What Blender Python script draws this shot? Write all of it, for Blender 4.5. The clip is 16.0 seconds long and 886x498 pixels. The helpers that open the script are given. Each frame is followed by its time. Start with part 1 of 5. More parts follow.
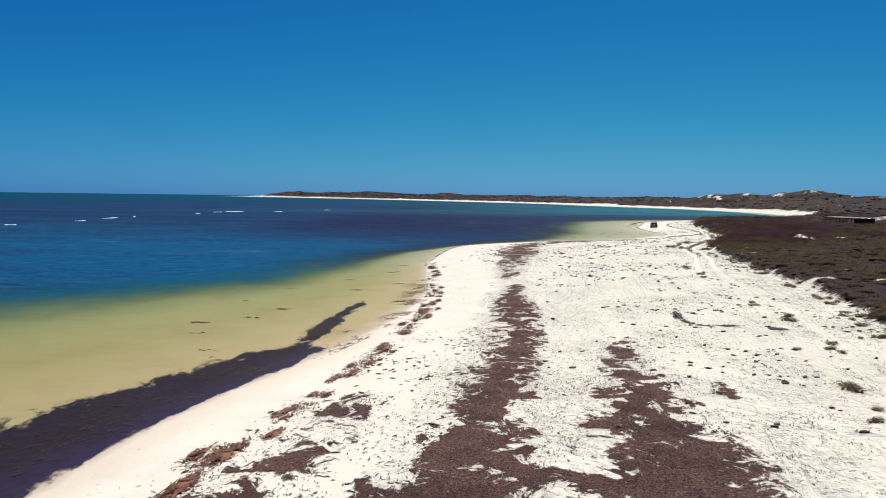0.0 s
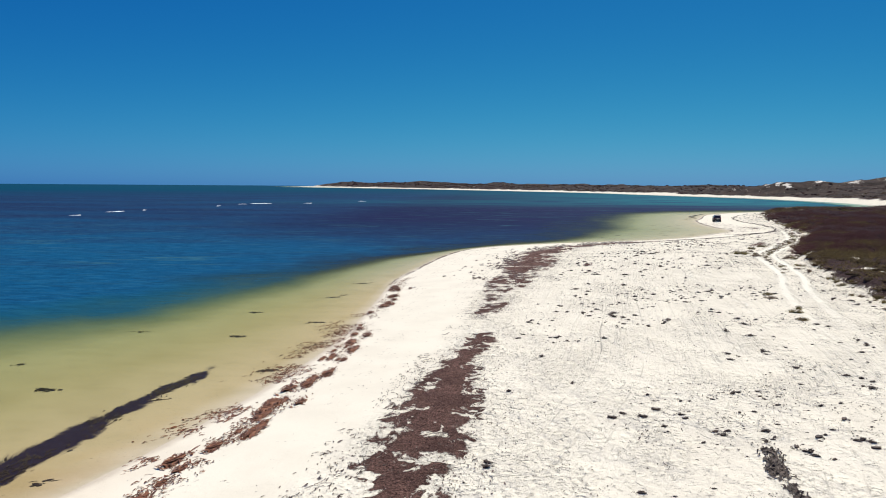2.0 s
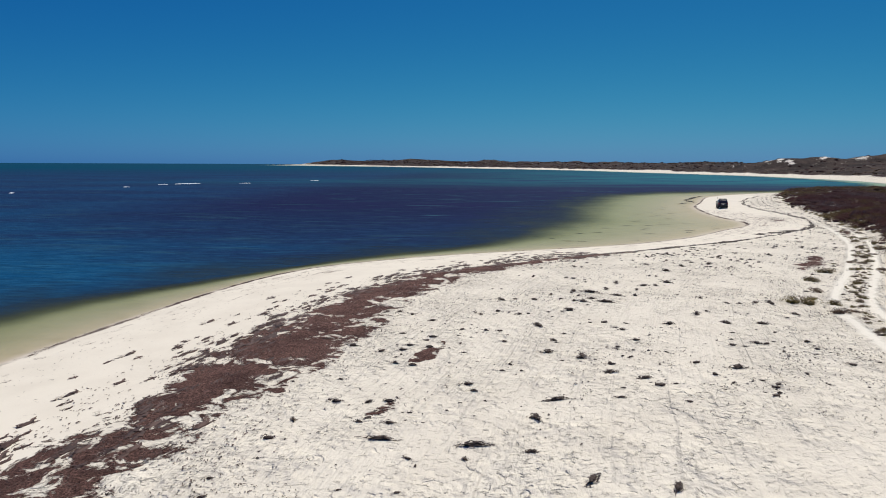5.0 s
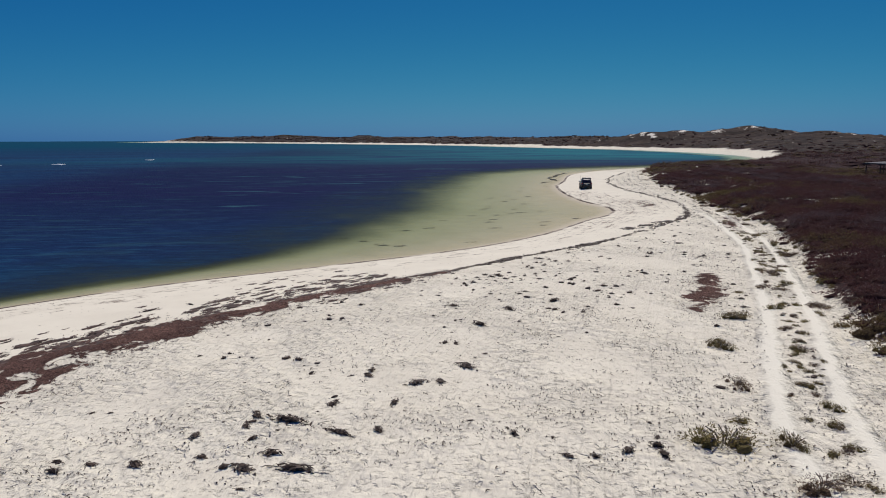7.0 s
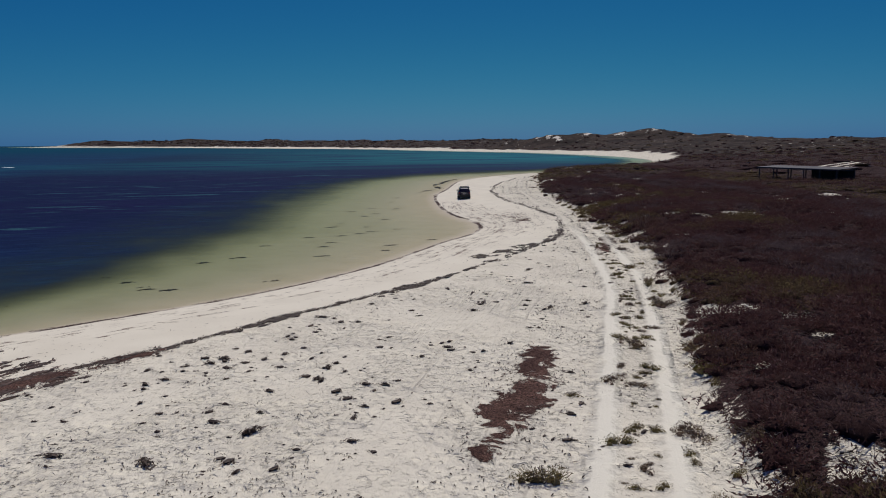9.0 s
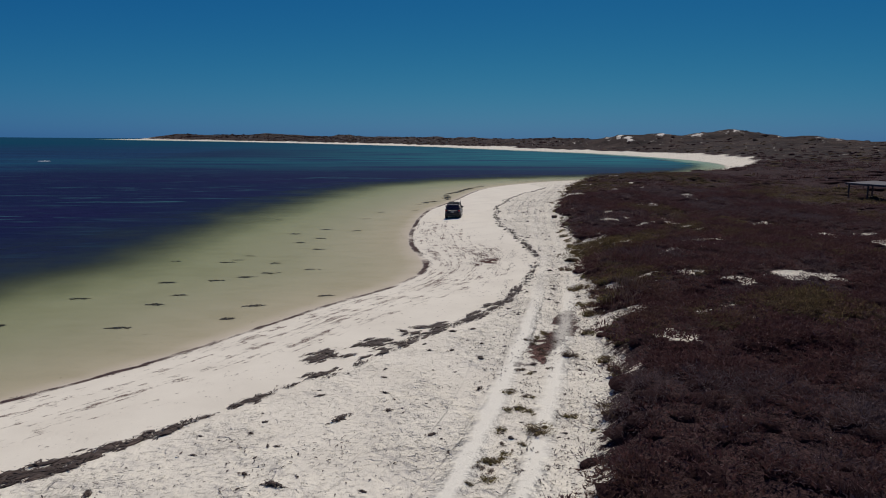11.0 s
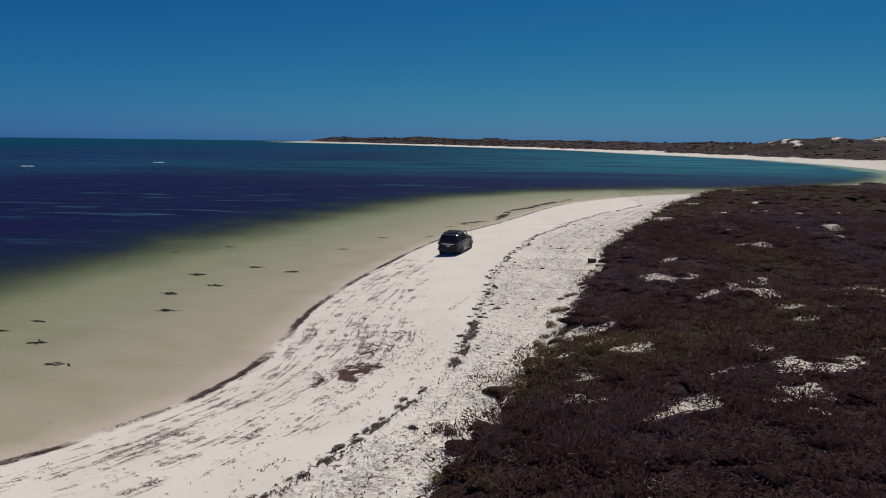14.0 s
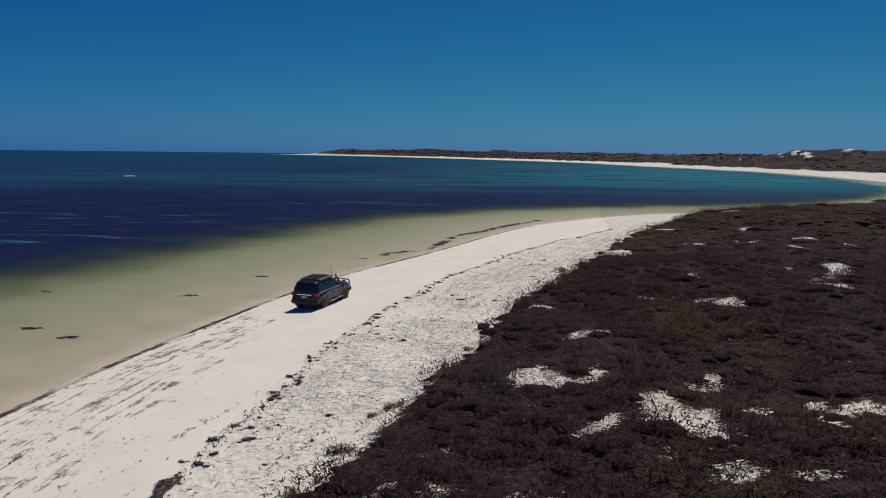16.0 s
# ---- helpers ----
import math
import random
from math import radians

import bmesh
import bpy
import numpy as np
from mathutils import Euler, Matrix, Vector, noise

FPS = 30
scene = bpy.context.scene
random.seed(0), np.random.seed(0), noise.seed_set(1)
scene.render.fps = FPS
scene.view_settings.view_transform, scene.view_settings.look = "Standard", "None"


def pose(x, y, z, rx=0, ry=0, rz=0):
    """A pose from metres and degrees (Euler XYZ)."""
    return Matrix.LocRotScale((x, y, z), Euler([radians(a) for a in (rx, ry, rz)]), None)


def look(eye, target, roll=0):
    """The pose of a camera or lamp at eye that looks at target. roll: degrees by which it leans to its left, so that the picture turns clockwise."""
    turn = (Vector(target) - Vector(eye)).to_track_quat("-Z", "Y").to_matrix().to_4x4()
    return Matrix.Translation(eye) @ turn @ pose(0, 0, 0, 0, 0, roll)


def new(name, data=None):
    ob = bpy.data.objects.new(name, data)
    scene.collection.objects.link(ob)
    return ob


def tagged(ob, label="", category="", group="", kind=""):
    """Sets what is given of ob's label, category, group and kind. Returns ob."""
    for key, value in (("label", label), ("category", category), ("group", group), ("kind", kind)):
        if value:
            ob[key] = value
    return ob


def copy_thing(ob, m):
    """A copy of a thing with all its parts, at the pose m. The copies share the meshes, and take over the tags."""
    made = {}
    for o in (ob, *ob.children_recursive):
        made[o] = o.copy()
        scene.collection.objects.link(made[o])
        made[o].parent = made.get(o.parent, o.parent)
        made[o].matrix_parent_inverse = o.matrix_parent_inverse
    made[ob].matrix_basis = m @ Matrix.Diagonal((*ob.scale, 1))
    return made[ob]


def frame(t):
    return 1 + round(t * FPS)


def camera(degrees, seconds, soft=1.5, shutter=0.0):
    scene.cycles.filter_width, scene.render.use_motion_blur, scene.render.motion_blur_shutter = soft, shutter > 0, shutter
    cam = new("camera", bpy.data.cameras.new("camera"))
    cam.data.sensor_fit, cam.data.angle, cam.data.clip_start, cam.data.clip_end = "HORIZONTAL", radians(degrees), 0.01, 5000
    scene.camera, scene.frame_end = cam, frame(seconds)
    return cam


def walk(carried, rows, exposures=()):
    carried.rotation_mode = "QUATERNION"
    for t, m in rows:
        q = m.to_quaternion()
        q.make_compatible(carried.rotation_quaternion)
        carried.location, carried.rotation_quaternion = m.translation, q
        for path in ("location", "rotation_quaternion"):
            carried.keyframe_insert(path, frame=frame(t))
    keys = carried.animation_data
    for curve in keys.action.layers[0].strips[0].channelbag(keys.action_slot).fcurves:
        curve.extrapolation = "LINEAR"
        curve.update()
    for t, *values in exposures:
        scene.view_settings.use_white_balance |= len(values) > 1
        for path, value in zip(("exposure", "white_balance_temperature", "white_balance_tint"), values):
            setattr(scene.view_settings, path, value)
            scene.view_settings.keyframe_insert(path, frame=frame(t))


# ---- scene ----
cam = camera(63.84, 16.0, 1.0)
# seconds, x, y, z, yaw to the left, pitch, roll
PATH = (
    (0.0, 0.04, 0.00, 9.76, -0.02, -4.24, 0.72), (0.5, 2.12, 7.29, 9.74, 1.29, -4.42, 0.55),
    (1.0, 4.15, 14.56, 9.80, 2.25, -4.67, 0.54), (1.5, 6.36, 21.74, 9.93, 3.67, -4.98, 0.57),
    (2.0, 8.44, 28.93, 9.99, 4.48, -5.12, 0.39), (2.5, 10.33, 36.22, 10.02, 5.20, -5.39, 0.23),
    (3.0, 12.04, 43.64, 9.89, 5.24, -5.59, 0.33), (3.5, 13.95, 51.84, 9.80, 5.16, -6.03, 0.41),
    (4.0, 16.33, 61.15, 9.64, 5.06, -6.33, 0.41), (4.5, 18.91, 70.78, 9.51, 4.75, -6.58, 0.35),
    (5.0, 21.46, 80.02, 9.43, 4.09, -6.87, 0.24), (5.5, 23.73, 88.04, 9.40, 2.91, -7.28, 0.13),
    (6.0, 25.80, 95.35, 9.43, 0.61, -7.81, 0.08), (6.5, 27.99, 100.84, 9.45, -2.51, -8.38, -0.02),
    (7.0, 30.16, 104.90, 9.47, -5.59, -8.81, -0.18), (7.5, 32.55, 108.88, 9.40, -8.31, -8.83, -0.23),
    (8.0, 35.11, 112.82, 9.46, -10.25, -8.68, -0.26), (8.5, 37.65, 116.35, 9.53, -11.50, -8.63, -0.31),
    (9.0, 40.60, 119.43, 9.56, -12.36, -8.58, -0.41), (9.5, 44.23, 122.71, 10.19, -11.44, -8.34, -0.14),
    (10.0, 48.22, 127.34, 10.62, -10.18, -7.98, 0.06), (10.5, 52.70, 133.97, 10.59, -8.48, -8.24, 0.26),
    (11.0, 57.17, 141.24, 10.34, -6.44, -8.79, 0.44), (11.5, 61.20, 147.96, 10.07, -4.14, -9.30, 0.56),
    (12.0, 64.30, 152.79, 9.94, -1.69, -9.43, 0.60), (12.5, 66.90, 156.68, 10.03, 0.71, -9.20, 0.70),
    (13.0, 69.44, 160.80, 10.13, 3.04, -9.07, 0.76), (13.5, 71.72, 165.05, 10.16, 4.74, -8.96, 0.67),
    (14.0, 73.87, 169.43, 10.18, 5.69, -8.63, 0.68), (14.5, 75.88, 173.90, 10.26, 6.27, -8.36, 0.73),
    (15.0, 77.86, 178.35, 10.29, 6.49, -8.23, 0.65), (15.5, 79.92, 182.68, 10.32, 6.49, -8.05, 0.63),
    (16.0, 81.95, 187.05, 10.34, 6.57, -7.68, 0.60),
)
walk(
    cam,
    [(t, pose(x, y, z, 0, 0, yaw) @ pose(0, 0, 0, 90 + pitch) @ pose(0, 0, 0, 0, 0, roll)) for t, x, y, z, yaw, pitch, roll in PATH],
    exposures=((0.0, 0.24, 6500, 8), (3.2, 0.18, 6500, 9), (5.3, -0.12, 6500, 11), (7.0, -0.31, 6470, 12), (9.5, -0.66, 6430, 13), (12.0, -0.56, 6430, 13.5), (16.0, -0.46, 6430, 14)),
)

# ---- daylight: high sun ahead of the camera, a little to its right ----
SKY_GAIN = (0.0078, 0.184, 1.98)
SUN_HIGH, SUN_ROUND = 54.0, 18.0  # degrees over the horizon, degrees from +y towards +x
world = bpy.data.worlds.new("sky")
scene.world = world
world.use_nodes = True
wn, wl = world.node_tree.nodes, world.node_tree.links
sky = wn.new("ShaderNodeTexSky")
sky.sky_type = "NISHITA"
sky.sun_disc = False
sky.sun_elevation = radians(SUN_HIGH)
sky.sun_rotation = radians(SUN_ROUND)
sky.air_density, sky.dust_density, sky.ozone_density = 1.0, 0.3, 3.0
parts = wn.new("ShaderNodeSeparateColor")
wl.new(sky.outputs[0], parts.inputs[0])
whole = wn.new("ShaderNodeCombineColor")


def sky_curve(source, gain, power):
    """gain * source ** power: the deep, polarised blue of a clear dry day."""
    up, times = wn.new("ShaderNodeMath"), wn.new("ShaderNodeMath")
    up.operation, times.operation = "POWER", "MULTIPLY"
    wl.new(source, up.inputs[0])
    up.inputs[1].default_value, times.inputs[1].default_value = power, gain
    wl.new(up.outputs[0], times.inputs[0])
    return times.outputs[0]


for channel, (source, gain, power) in enumerate(((0, SKY_GAIN[0], 2.2), (1, SKY_GAIN[1], 1.26), (1, SKY_GAIN[2], 0.4))):
    wl.new(sky_curve(parts.outputs[source], gain, power), whole.inputs[channel])
wl.new(whole.outputs[0], wn["Background"].inputs["Color"])
wn["Background"].inputs["Strength"].default_value = 0.1
sun = new("sun", bpy.data.lights.new("sun", "SUN"))
sun.data.energy, sun.data.angle, sun.data.color = 4.7, radians(0.53), (1.0, 0.95, 0.88)
sun_way = Vector((math.sin(radians(SUN_ROUND)) * math.cos(radians(SUN_HIGH)), math.cos(radians(SUN_ROUND)) * math.cos(radians(SUN_HIGH)), math.sin(radians(SUN_HIGH))))
sun.matrix_world = look(sun_way * 300, (0, 0, 0))

# ---- the plan: lines on the ground, in metres ----
SHORE = ((-20, -60), (-16, -20), (-14, 10), (-13.2, 22), (-11.6, 31), (-8.5, 40), (-5.6, 49), (-3.4, 59), (-1.8, 72), (-1.9, 87), (-2.4, 101),
         (-1.5, 112), (-0.5, 121), (0.8, 130), (2.9, 138), (6.2, 144), (12, 149.5), (18.5, 154), (27, 158.7), (38, 165.5), (46.8, 174),
         (54.5, 185), (59.5, 191.5), (62, 199), (61.6, 212), (63, 226), (66.1, 243), (72, 260), (83, 291), (100, 313), (114, 321),
         (138, 336), (175, 372), (208, 425), (226, 475), (236, 530), (240, 610), (238, 700), (215, 800), (182, 950), (150, 1120), (50, 1350),
         (-180, 1830), (-420, 2250), (-780, 2780), (-830, 2900))
DUNE = ((8, -60), (12, -20), (17, 5), (22, 24), (28, 44), (33, 58), (35.7, 72), (38, 86), (40.5, 100), (44, 115), (48.3, 127), (54, 140), (60, 152),
        (65, 162), (68.5, 173), (72, 186), (75, 198), (78, 211), (81.5, 226), (85, 240), (91, 258), (103, 289), (114, 308), (140, 328),
        (182, 370), (222, 425), (246, 475), (264, 530), (274, 610), (272, 700), (250, 800), (216, 950), (190, 1125), (85, 1370), (-140, 1850),
        (-370, 2290), (-700, 2800), (-760, 2960))
DEEP = ((-75, -60), (-66, -10), (-55, 25), (-45, 50), (-36, 65), (-24, 77), (-17, 92), (-12, 110), (-6, 128), (1.5, 140.5), (8, 150), (15.5, 158.5),
        (21.5, 168), (25.5, 180), (28, 192), (34, 220), (42, 258), (48, 280), (58, 306), (84, 331), (110, 345), (136, 356), (170, 388), (199, 434), (215, 480),
        (224, 530), (228, 610), (226, 700), (203, 800), (168, 950), (135, 1120), (30, 1350), (-230, 1830), (-600, 2250), (-900, 2780), (-960, 2900))


def smooth_line(points, steps=5):
    """A rounded line (Catmull-Rom) through the points."""
    p = np.array(points, float)
    p = np.vstack([2 * p[0] - p[1], p, 2 * p[-1] - p[-2]])
    u = (np.arange(steps) / steps)[:, None]
    out = []
    for a, b, c, d in zip(p, p[1:], p[2:], p[3:]):
        out.append(0.5 * (2 * b + (c - a) * u + (2 * a - 5 * b + 4 * c - d) * u**2 + (3 * b - a - 3 * c + d) * u**3))
    return np.vstack([*out, p[-2:-1]])


def to_line(x, y, line):
    """Distance of each place to a line."""
    best = np.full(x.shape, 1e12)
    for (ax, ay), (bx, by) in zip(line[:, :2], line[1:, :2]):
        dx, dy = bx - ax, by - ay
        u = np.clip(((x - ax) * dx + (y - ay) * dy) / (dx * dx + dy * dy + 1e-12), 0, 1)
        np.minimum(best, (x - ax - u * dx) ** 2 + (y - ay - u * dy) ** 2, out=best)
    return np.sqrt(best)


def run_along(x, y, line):
    """How far along a line each place lies, smoothed over the line's bends."""
    run, total, start = np.zeros(x.shape), np.zeros(x.shape), 0.0
    for (ax, ay), (bx, by) in zip(line[:, :2], line[1:, :2]):
        dx, dy = bx - ax, by - ay
        u = np.clip(((x - ax) * dx + (y - ay) * dy) / (dx * dx + dy * dy + 1e-12), 0, 1)
        weight = 1.0 / (1.0 + (x - ax - u * dx) ** 2 + (y - ay - u * dy) ** 2) ** 2
        length = math.hypot(dx, dy)
        run += weight * length * (start + u * length)
        total += weight * length
        start += length
    return run / total


def inside(x, y, line):
    """True on the landward (right-hand) side of a coast line, which is closed far round the right."""
    ring = np.vstack([line, [[line[-1, 0] + 600, 9000], [9000, 9000], [9000, -9000], [line[0, 0], -9000]]])
    odd = np.zeros(x.shape, bool)
    for (ax, ay), (bx, by) in zip(ring, np.roll(ring, -1, 0)):
        if ay != by:
            cross = (ay > y) != (by > y)
            odd ^= cross & (x < (bx - ax) * (y - ay) / (by - ay) + ax)
    return odd


def side(x, y, line):
    return np.where(inside(x, y, line), 1.0, -1.0) * to_line(x, y, line)


def smooth(a, b, v):
    u = np.clip((v - a) / (b - a), 0, 1)
    return u * u * (3 - 2 * u)


def value_noise(x, y, seed=0):
    """Smooth noise from 0 to 1 with cells of one metre."""
    xi, yi = np.floor(x).astype(np.int64), np.floor(y).astype(np.int64)
    u, v = x - xi, y - yi
    u, v = u * u * (3 - 2 * u), v * v * (3 - 2 * v)

    def cell(i, j):
        h = (i * 374761393 + j * 668265263 + seed * 1442695041) & 0xFFFFFFFF
        h = ((h ^ (h >> 13)) * 1274126177) & 0xFFFFFFFF
        return ((h ^ (h >> 16)) & 0xFFFF) / 65535.0

    return (cell(xi, yi) * (1 - u) + cell(xi + 1, yi) * u) * (1 - v) + (cell(xi, yi + 1) * (1 - u) + cell(xi + 1, yi + 1) * u) * v


def clouds(x, y, size, seed=0, octaves=3):
    total = sum(value_noise(x / size * 2**k, y / size * 2**k, seed + 17 * k) * 0.5**k for k in range(octaves))
    return total / (2 - 2 * 0.5**octaves)


shore_line, dune_line, deep_line = (smooth_line(p) for p in (SHORE, DUNE, DEEP))


HUT_X, HUT_Y = 131.8, 231.0
BLOWOUTS = ((304, 789, 7.5), (291, 812, 5), (298, 799, 4), (333, 790, 6), (341, 793, 4), (367, 788, 7), (377, 791, 4.5), (410, 791, 6), (402, 795, 4), (391, 633, 4.5), (389, 613, 4), (452, 791, 4), (270, 843, 4))
KNOLLS = ((425, 800, 12.0, 36), (386, 805, 4.5, 26), (345, 800, 6.5, 30), (300, 805, 8.0, 34), (262, 850, 8.0, 34), (225, 930, 5.0, 44), (470, 815, 5.0, 30))


def lie(x, y):
    """Height of the ground, with the distances from water's edge and dune's foot that it follows from."""
    x, y = np.asarray(x, float), np.asarray(y, float)
    d, v = side(x, y, shore_line), side(x, y, dune_line)
    far = smooth(300, 620, y) + smooth(150, 420, x) * (1 - smooth(300, 620, y)) * 0.18
    beach = 1.55 * (1 - np.exp(-np.maximum(d, 0) / 14)) + 0.05 * (clouds(x, y, 2.5, 3) - 0.5) * smooth(3, 9, d)
    beach += 0.22 * (clouds(x, y, 11, 5) - 0.5) * smooth(6, 16, d)
    dune = (0.75 * smooth(-0.9, 1.6, v) + 0.25 * smooth(0, 7, v)) * (1.15 + 1.5 * (clouds(x, y, 17, 8) - 0.5) + 1.1 * (clouds(x, y, 4.5, 9, 2) - 0.5)) + 0.35 * smooth(4, 60, v)
    ridge = smooth(5, 150, v) * far * (4.5 + 20 * clouds(x, y, 170, 12, 4) ** 1.6 + 13 * (clouds(x, y, 48, 14, 4) - 0.5))
    ridge *= 1 - 0.15 * smooth(1100, 1700, y) + 0.45 * smooth(2200, 2750, y) * smooth(0, -300, x)
    ridge *= 1 - np.maximum(0.52 * smooth(370, 450, x), 0.40 * smooth(920, 1150, y) * (1 - smooth(1900, 2300, y)))
    for kx, ky, kh, kr in KNOLLS:
        ridge = ridge + kh * np.exp(-((x - kx) ** 2 + (y - ky) ** 2) / kr**2) * smooth(8, 50, v)
    land = beach + dune + ridge
    near_hut = np.exp(-((x - HUT_X) ** 2 + (y - HUT_Y) ** 2) / 16.0**2)
    land = land * (1 - near_hut) + 2.1 * near_hut + 1.8 * np.exp(-((x - 152) ** 2 + (y - 245) ** 2) / 6.0**2)
    for bx, by, r in BLOWOUTS:
        land = land + 0.26 * r * np.exp(-((x - bx - 2) ** 2 + (y - by - 1.2 * r) ** 2) / (1.5 * r) ** 2)
    bed = -0.32 * (1 - np.exp(-np.maximum(-d, 0) / 3.5))
    return np.where(d > 0, land, bed), d, v


def spread(lo, hi, step, outer, count, end):
    """Even steps from lo to hi, then ever longer ones out to both ends."""
    grow = np.linspace(0, 1, count + 1)[1:]
    out = step * count * grow + (end - step * count) * grow**3.2
    inner = np.arange(lo, hi + step / 2, step)
    return np.concatenate([(lo - out)[::-1], inner, hi + out]) if outer else inner


# ---- helpers for meshes and materials ----
def mesh_from(name, verts, faces, material, smooth_shade=False):
    """A mesh from arrays: verts (n, 3), faces (m, 3 or 4)."""
    me = bpy.data.meshes.new(name)
    verts, faces = np.ascontiguousarray(verts, np.float32), np.ascontiguousarray(faces, np.int32)
    k = faces.shape[1]
    me.vertices.add(len(verts))
    me.vertices.foreach_set("co", verts.ravel())
    me.loops.add(faces.size)
    me.loops.foreach_set("vertex_index", faces.ravel())
    me.polygons.add(len(faces))
    me.polygons.foreach_set("loop_start", np.arange(0, faces.size, k, dtype=np.int32))
    me.polygons.foreach_set("use_smooth", np.full(len(faces), smooth_shade))
    me.update()
    me.validate()
    me.materials.append(material)
    return me


def attribute(me, name, values):
    me.attributes.new(name, "FLOAT", "POINT").data.foreach_set("value", np.ascontiguousarray(values, np.float32))


class Nodes:
    """Short calls to build one material's nodes."""

    def __init__(self, name):
        self.mat = bpy.data.materials.new(name)
        self.mat.use_nodes = True
        self.tree = self.mat.node_tree
        self.bsdf = self.tree.nodes["Principled BSDF"]
        self.out = self.tree.nodes["Material Output"]

    def put(self, socket, value):
        if isinstance(value, bpy.types.NodeSocket):
            self.tree.links.new(value, socket)
        else:
            socket.default_value = (*value, 1.0) if isinstance(value, tuple) and len(value) == 3 and socket.type == "RGBA" else value

    def add(self, kind, **inputs):
        node = self.tree.nodes.new("ShaderNode" + kind)
        for key, value in inputs.items():
            self.put(node.inputs[key.replace("_", " ")], value)
        return node

    def attr(self, name):
        node = self.add("Attribute")
        node.attribute_name = name
        return node.outputs["Fac"]

    def place(self, sx=1, sy=1, sz=1, turn=0):
        geo = self.add("NewGeometry")
        node = self.add("Mapping", Vector=geo.outputs["Position"])
        node.inputs["Scale"].default_value = (sx, sy, sz)
        node.inputs["Rotation"].default_value = (0, 0, turn)
        return node.outputs[0]

    def noise(self, scale, vector=None, detail=4.0, rough=0.55, warp=0.0):
        node = self.add("TexNoise", Scale=scale, Detail=detail, Roughness=rough, Distortion=warp)
        self.put(node.inputs["Vector"], vector if vector is not None else self.place())
        return node.outputs["Fac"]

    def maths(self, op, a, b=0.0, c=0.0):
        node = self.tree.nodes.new("ShaderNodeMath")
        node.operation = op
        for socket, value in zip(node.inputs, (a, b, c)):
            self.put(socket, value)
        return node.outputs[0]

    def step(self, value, lo, hi, a=0.0, b=1.0):
        node = self.tree.nodes.new("ShaderNodeMapRange")
        node.interpolation_type = "SMOOTHSTEP"
        for socket, v in zip(node.inputs, (value, lo, hi, a, b)):
            self.put(socket, v)
        return node.outputs[0]

    def mix(self, fac, a, b, kind="MIX"):
        node = self.tree.nodes.new("ShaderNodeMix")
        node.data_type, node.blend_type = "RGBA", kind
        self.put(node.inputs[0], fac)
        self.put(node.inputs[6], a)
        self.put(node.inputs[7], b)
        return node.outputs[2]

    def ramp(self, fac, *stops):
        node = self.add("ValToRGB", Fac=fac)
        cr = node.color_ramp
        for at, colour in stops[2:]:
            cr.elements.new(at)
        for el, (at, colour) in zip(cr.elements, stops):
            el.position, el.color = at, (*colour, 1.0)
        return node.outputs[0]

    def bump(self, height, strength=0.5, distance=0.05, normal=None):
        node = self.add("Bump", Height=height, Strength=strength, Distance=distance)
        if normal is not None:
            self.put(node.inputs["Normal"], normal)
        return node.outputs[0]

    def finish(self, colour, rough=0.8, normal=None, metal=0.0, specular=0.5):
        self.put(self.bsdf.inputs["Base Color"], colour)
        self.put(self.bsdf.inputs["Roughness"], rough)
        self.put(self.bsdf.inputs["Metallic"], metal)
        self.put(self.bsdf.inputs["Specular IOR Level"], specular)
        if normal is not None:
            self.put(self.bsdf.inputs["Normal"], normal)
        return self.mat


def plain(name, colour, rough=0.5, metal=0.0, grain=30.0, wear=0.15, specular=0.5):
    """A surface of one colour with grain and wear at two scales."""
    n = Nodes(name)
    obj = n.add("TexCoord").outputs["Object"]
    fine, broad = n.noise(grain, obj), n.noise(grain / 12, obj)
    worn = n.mix(n.step(broad, 0.4, 0.7, 0.0, wear), colour, tuple(min(1, c * 1.5 + 0.02) for c in colour))
    return n.finish(n.mix(n.step(fine, 0.35, 0.7, 0.0, wear), worn, tuple(c * 0.6 for c in colour)), n.step(fine, 0.3, 0.7, rough * 0.85, min(1, rough * 1.15)), None, metal, specular)


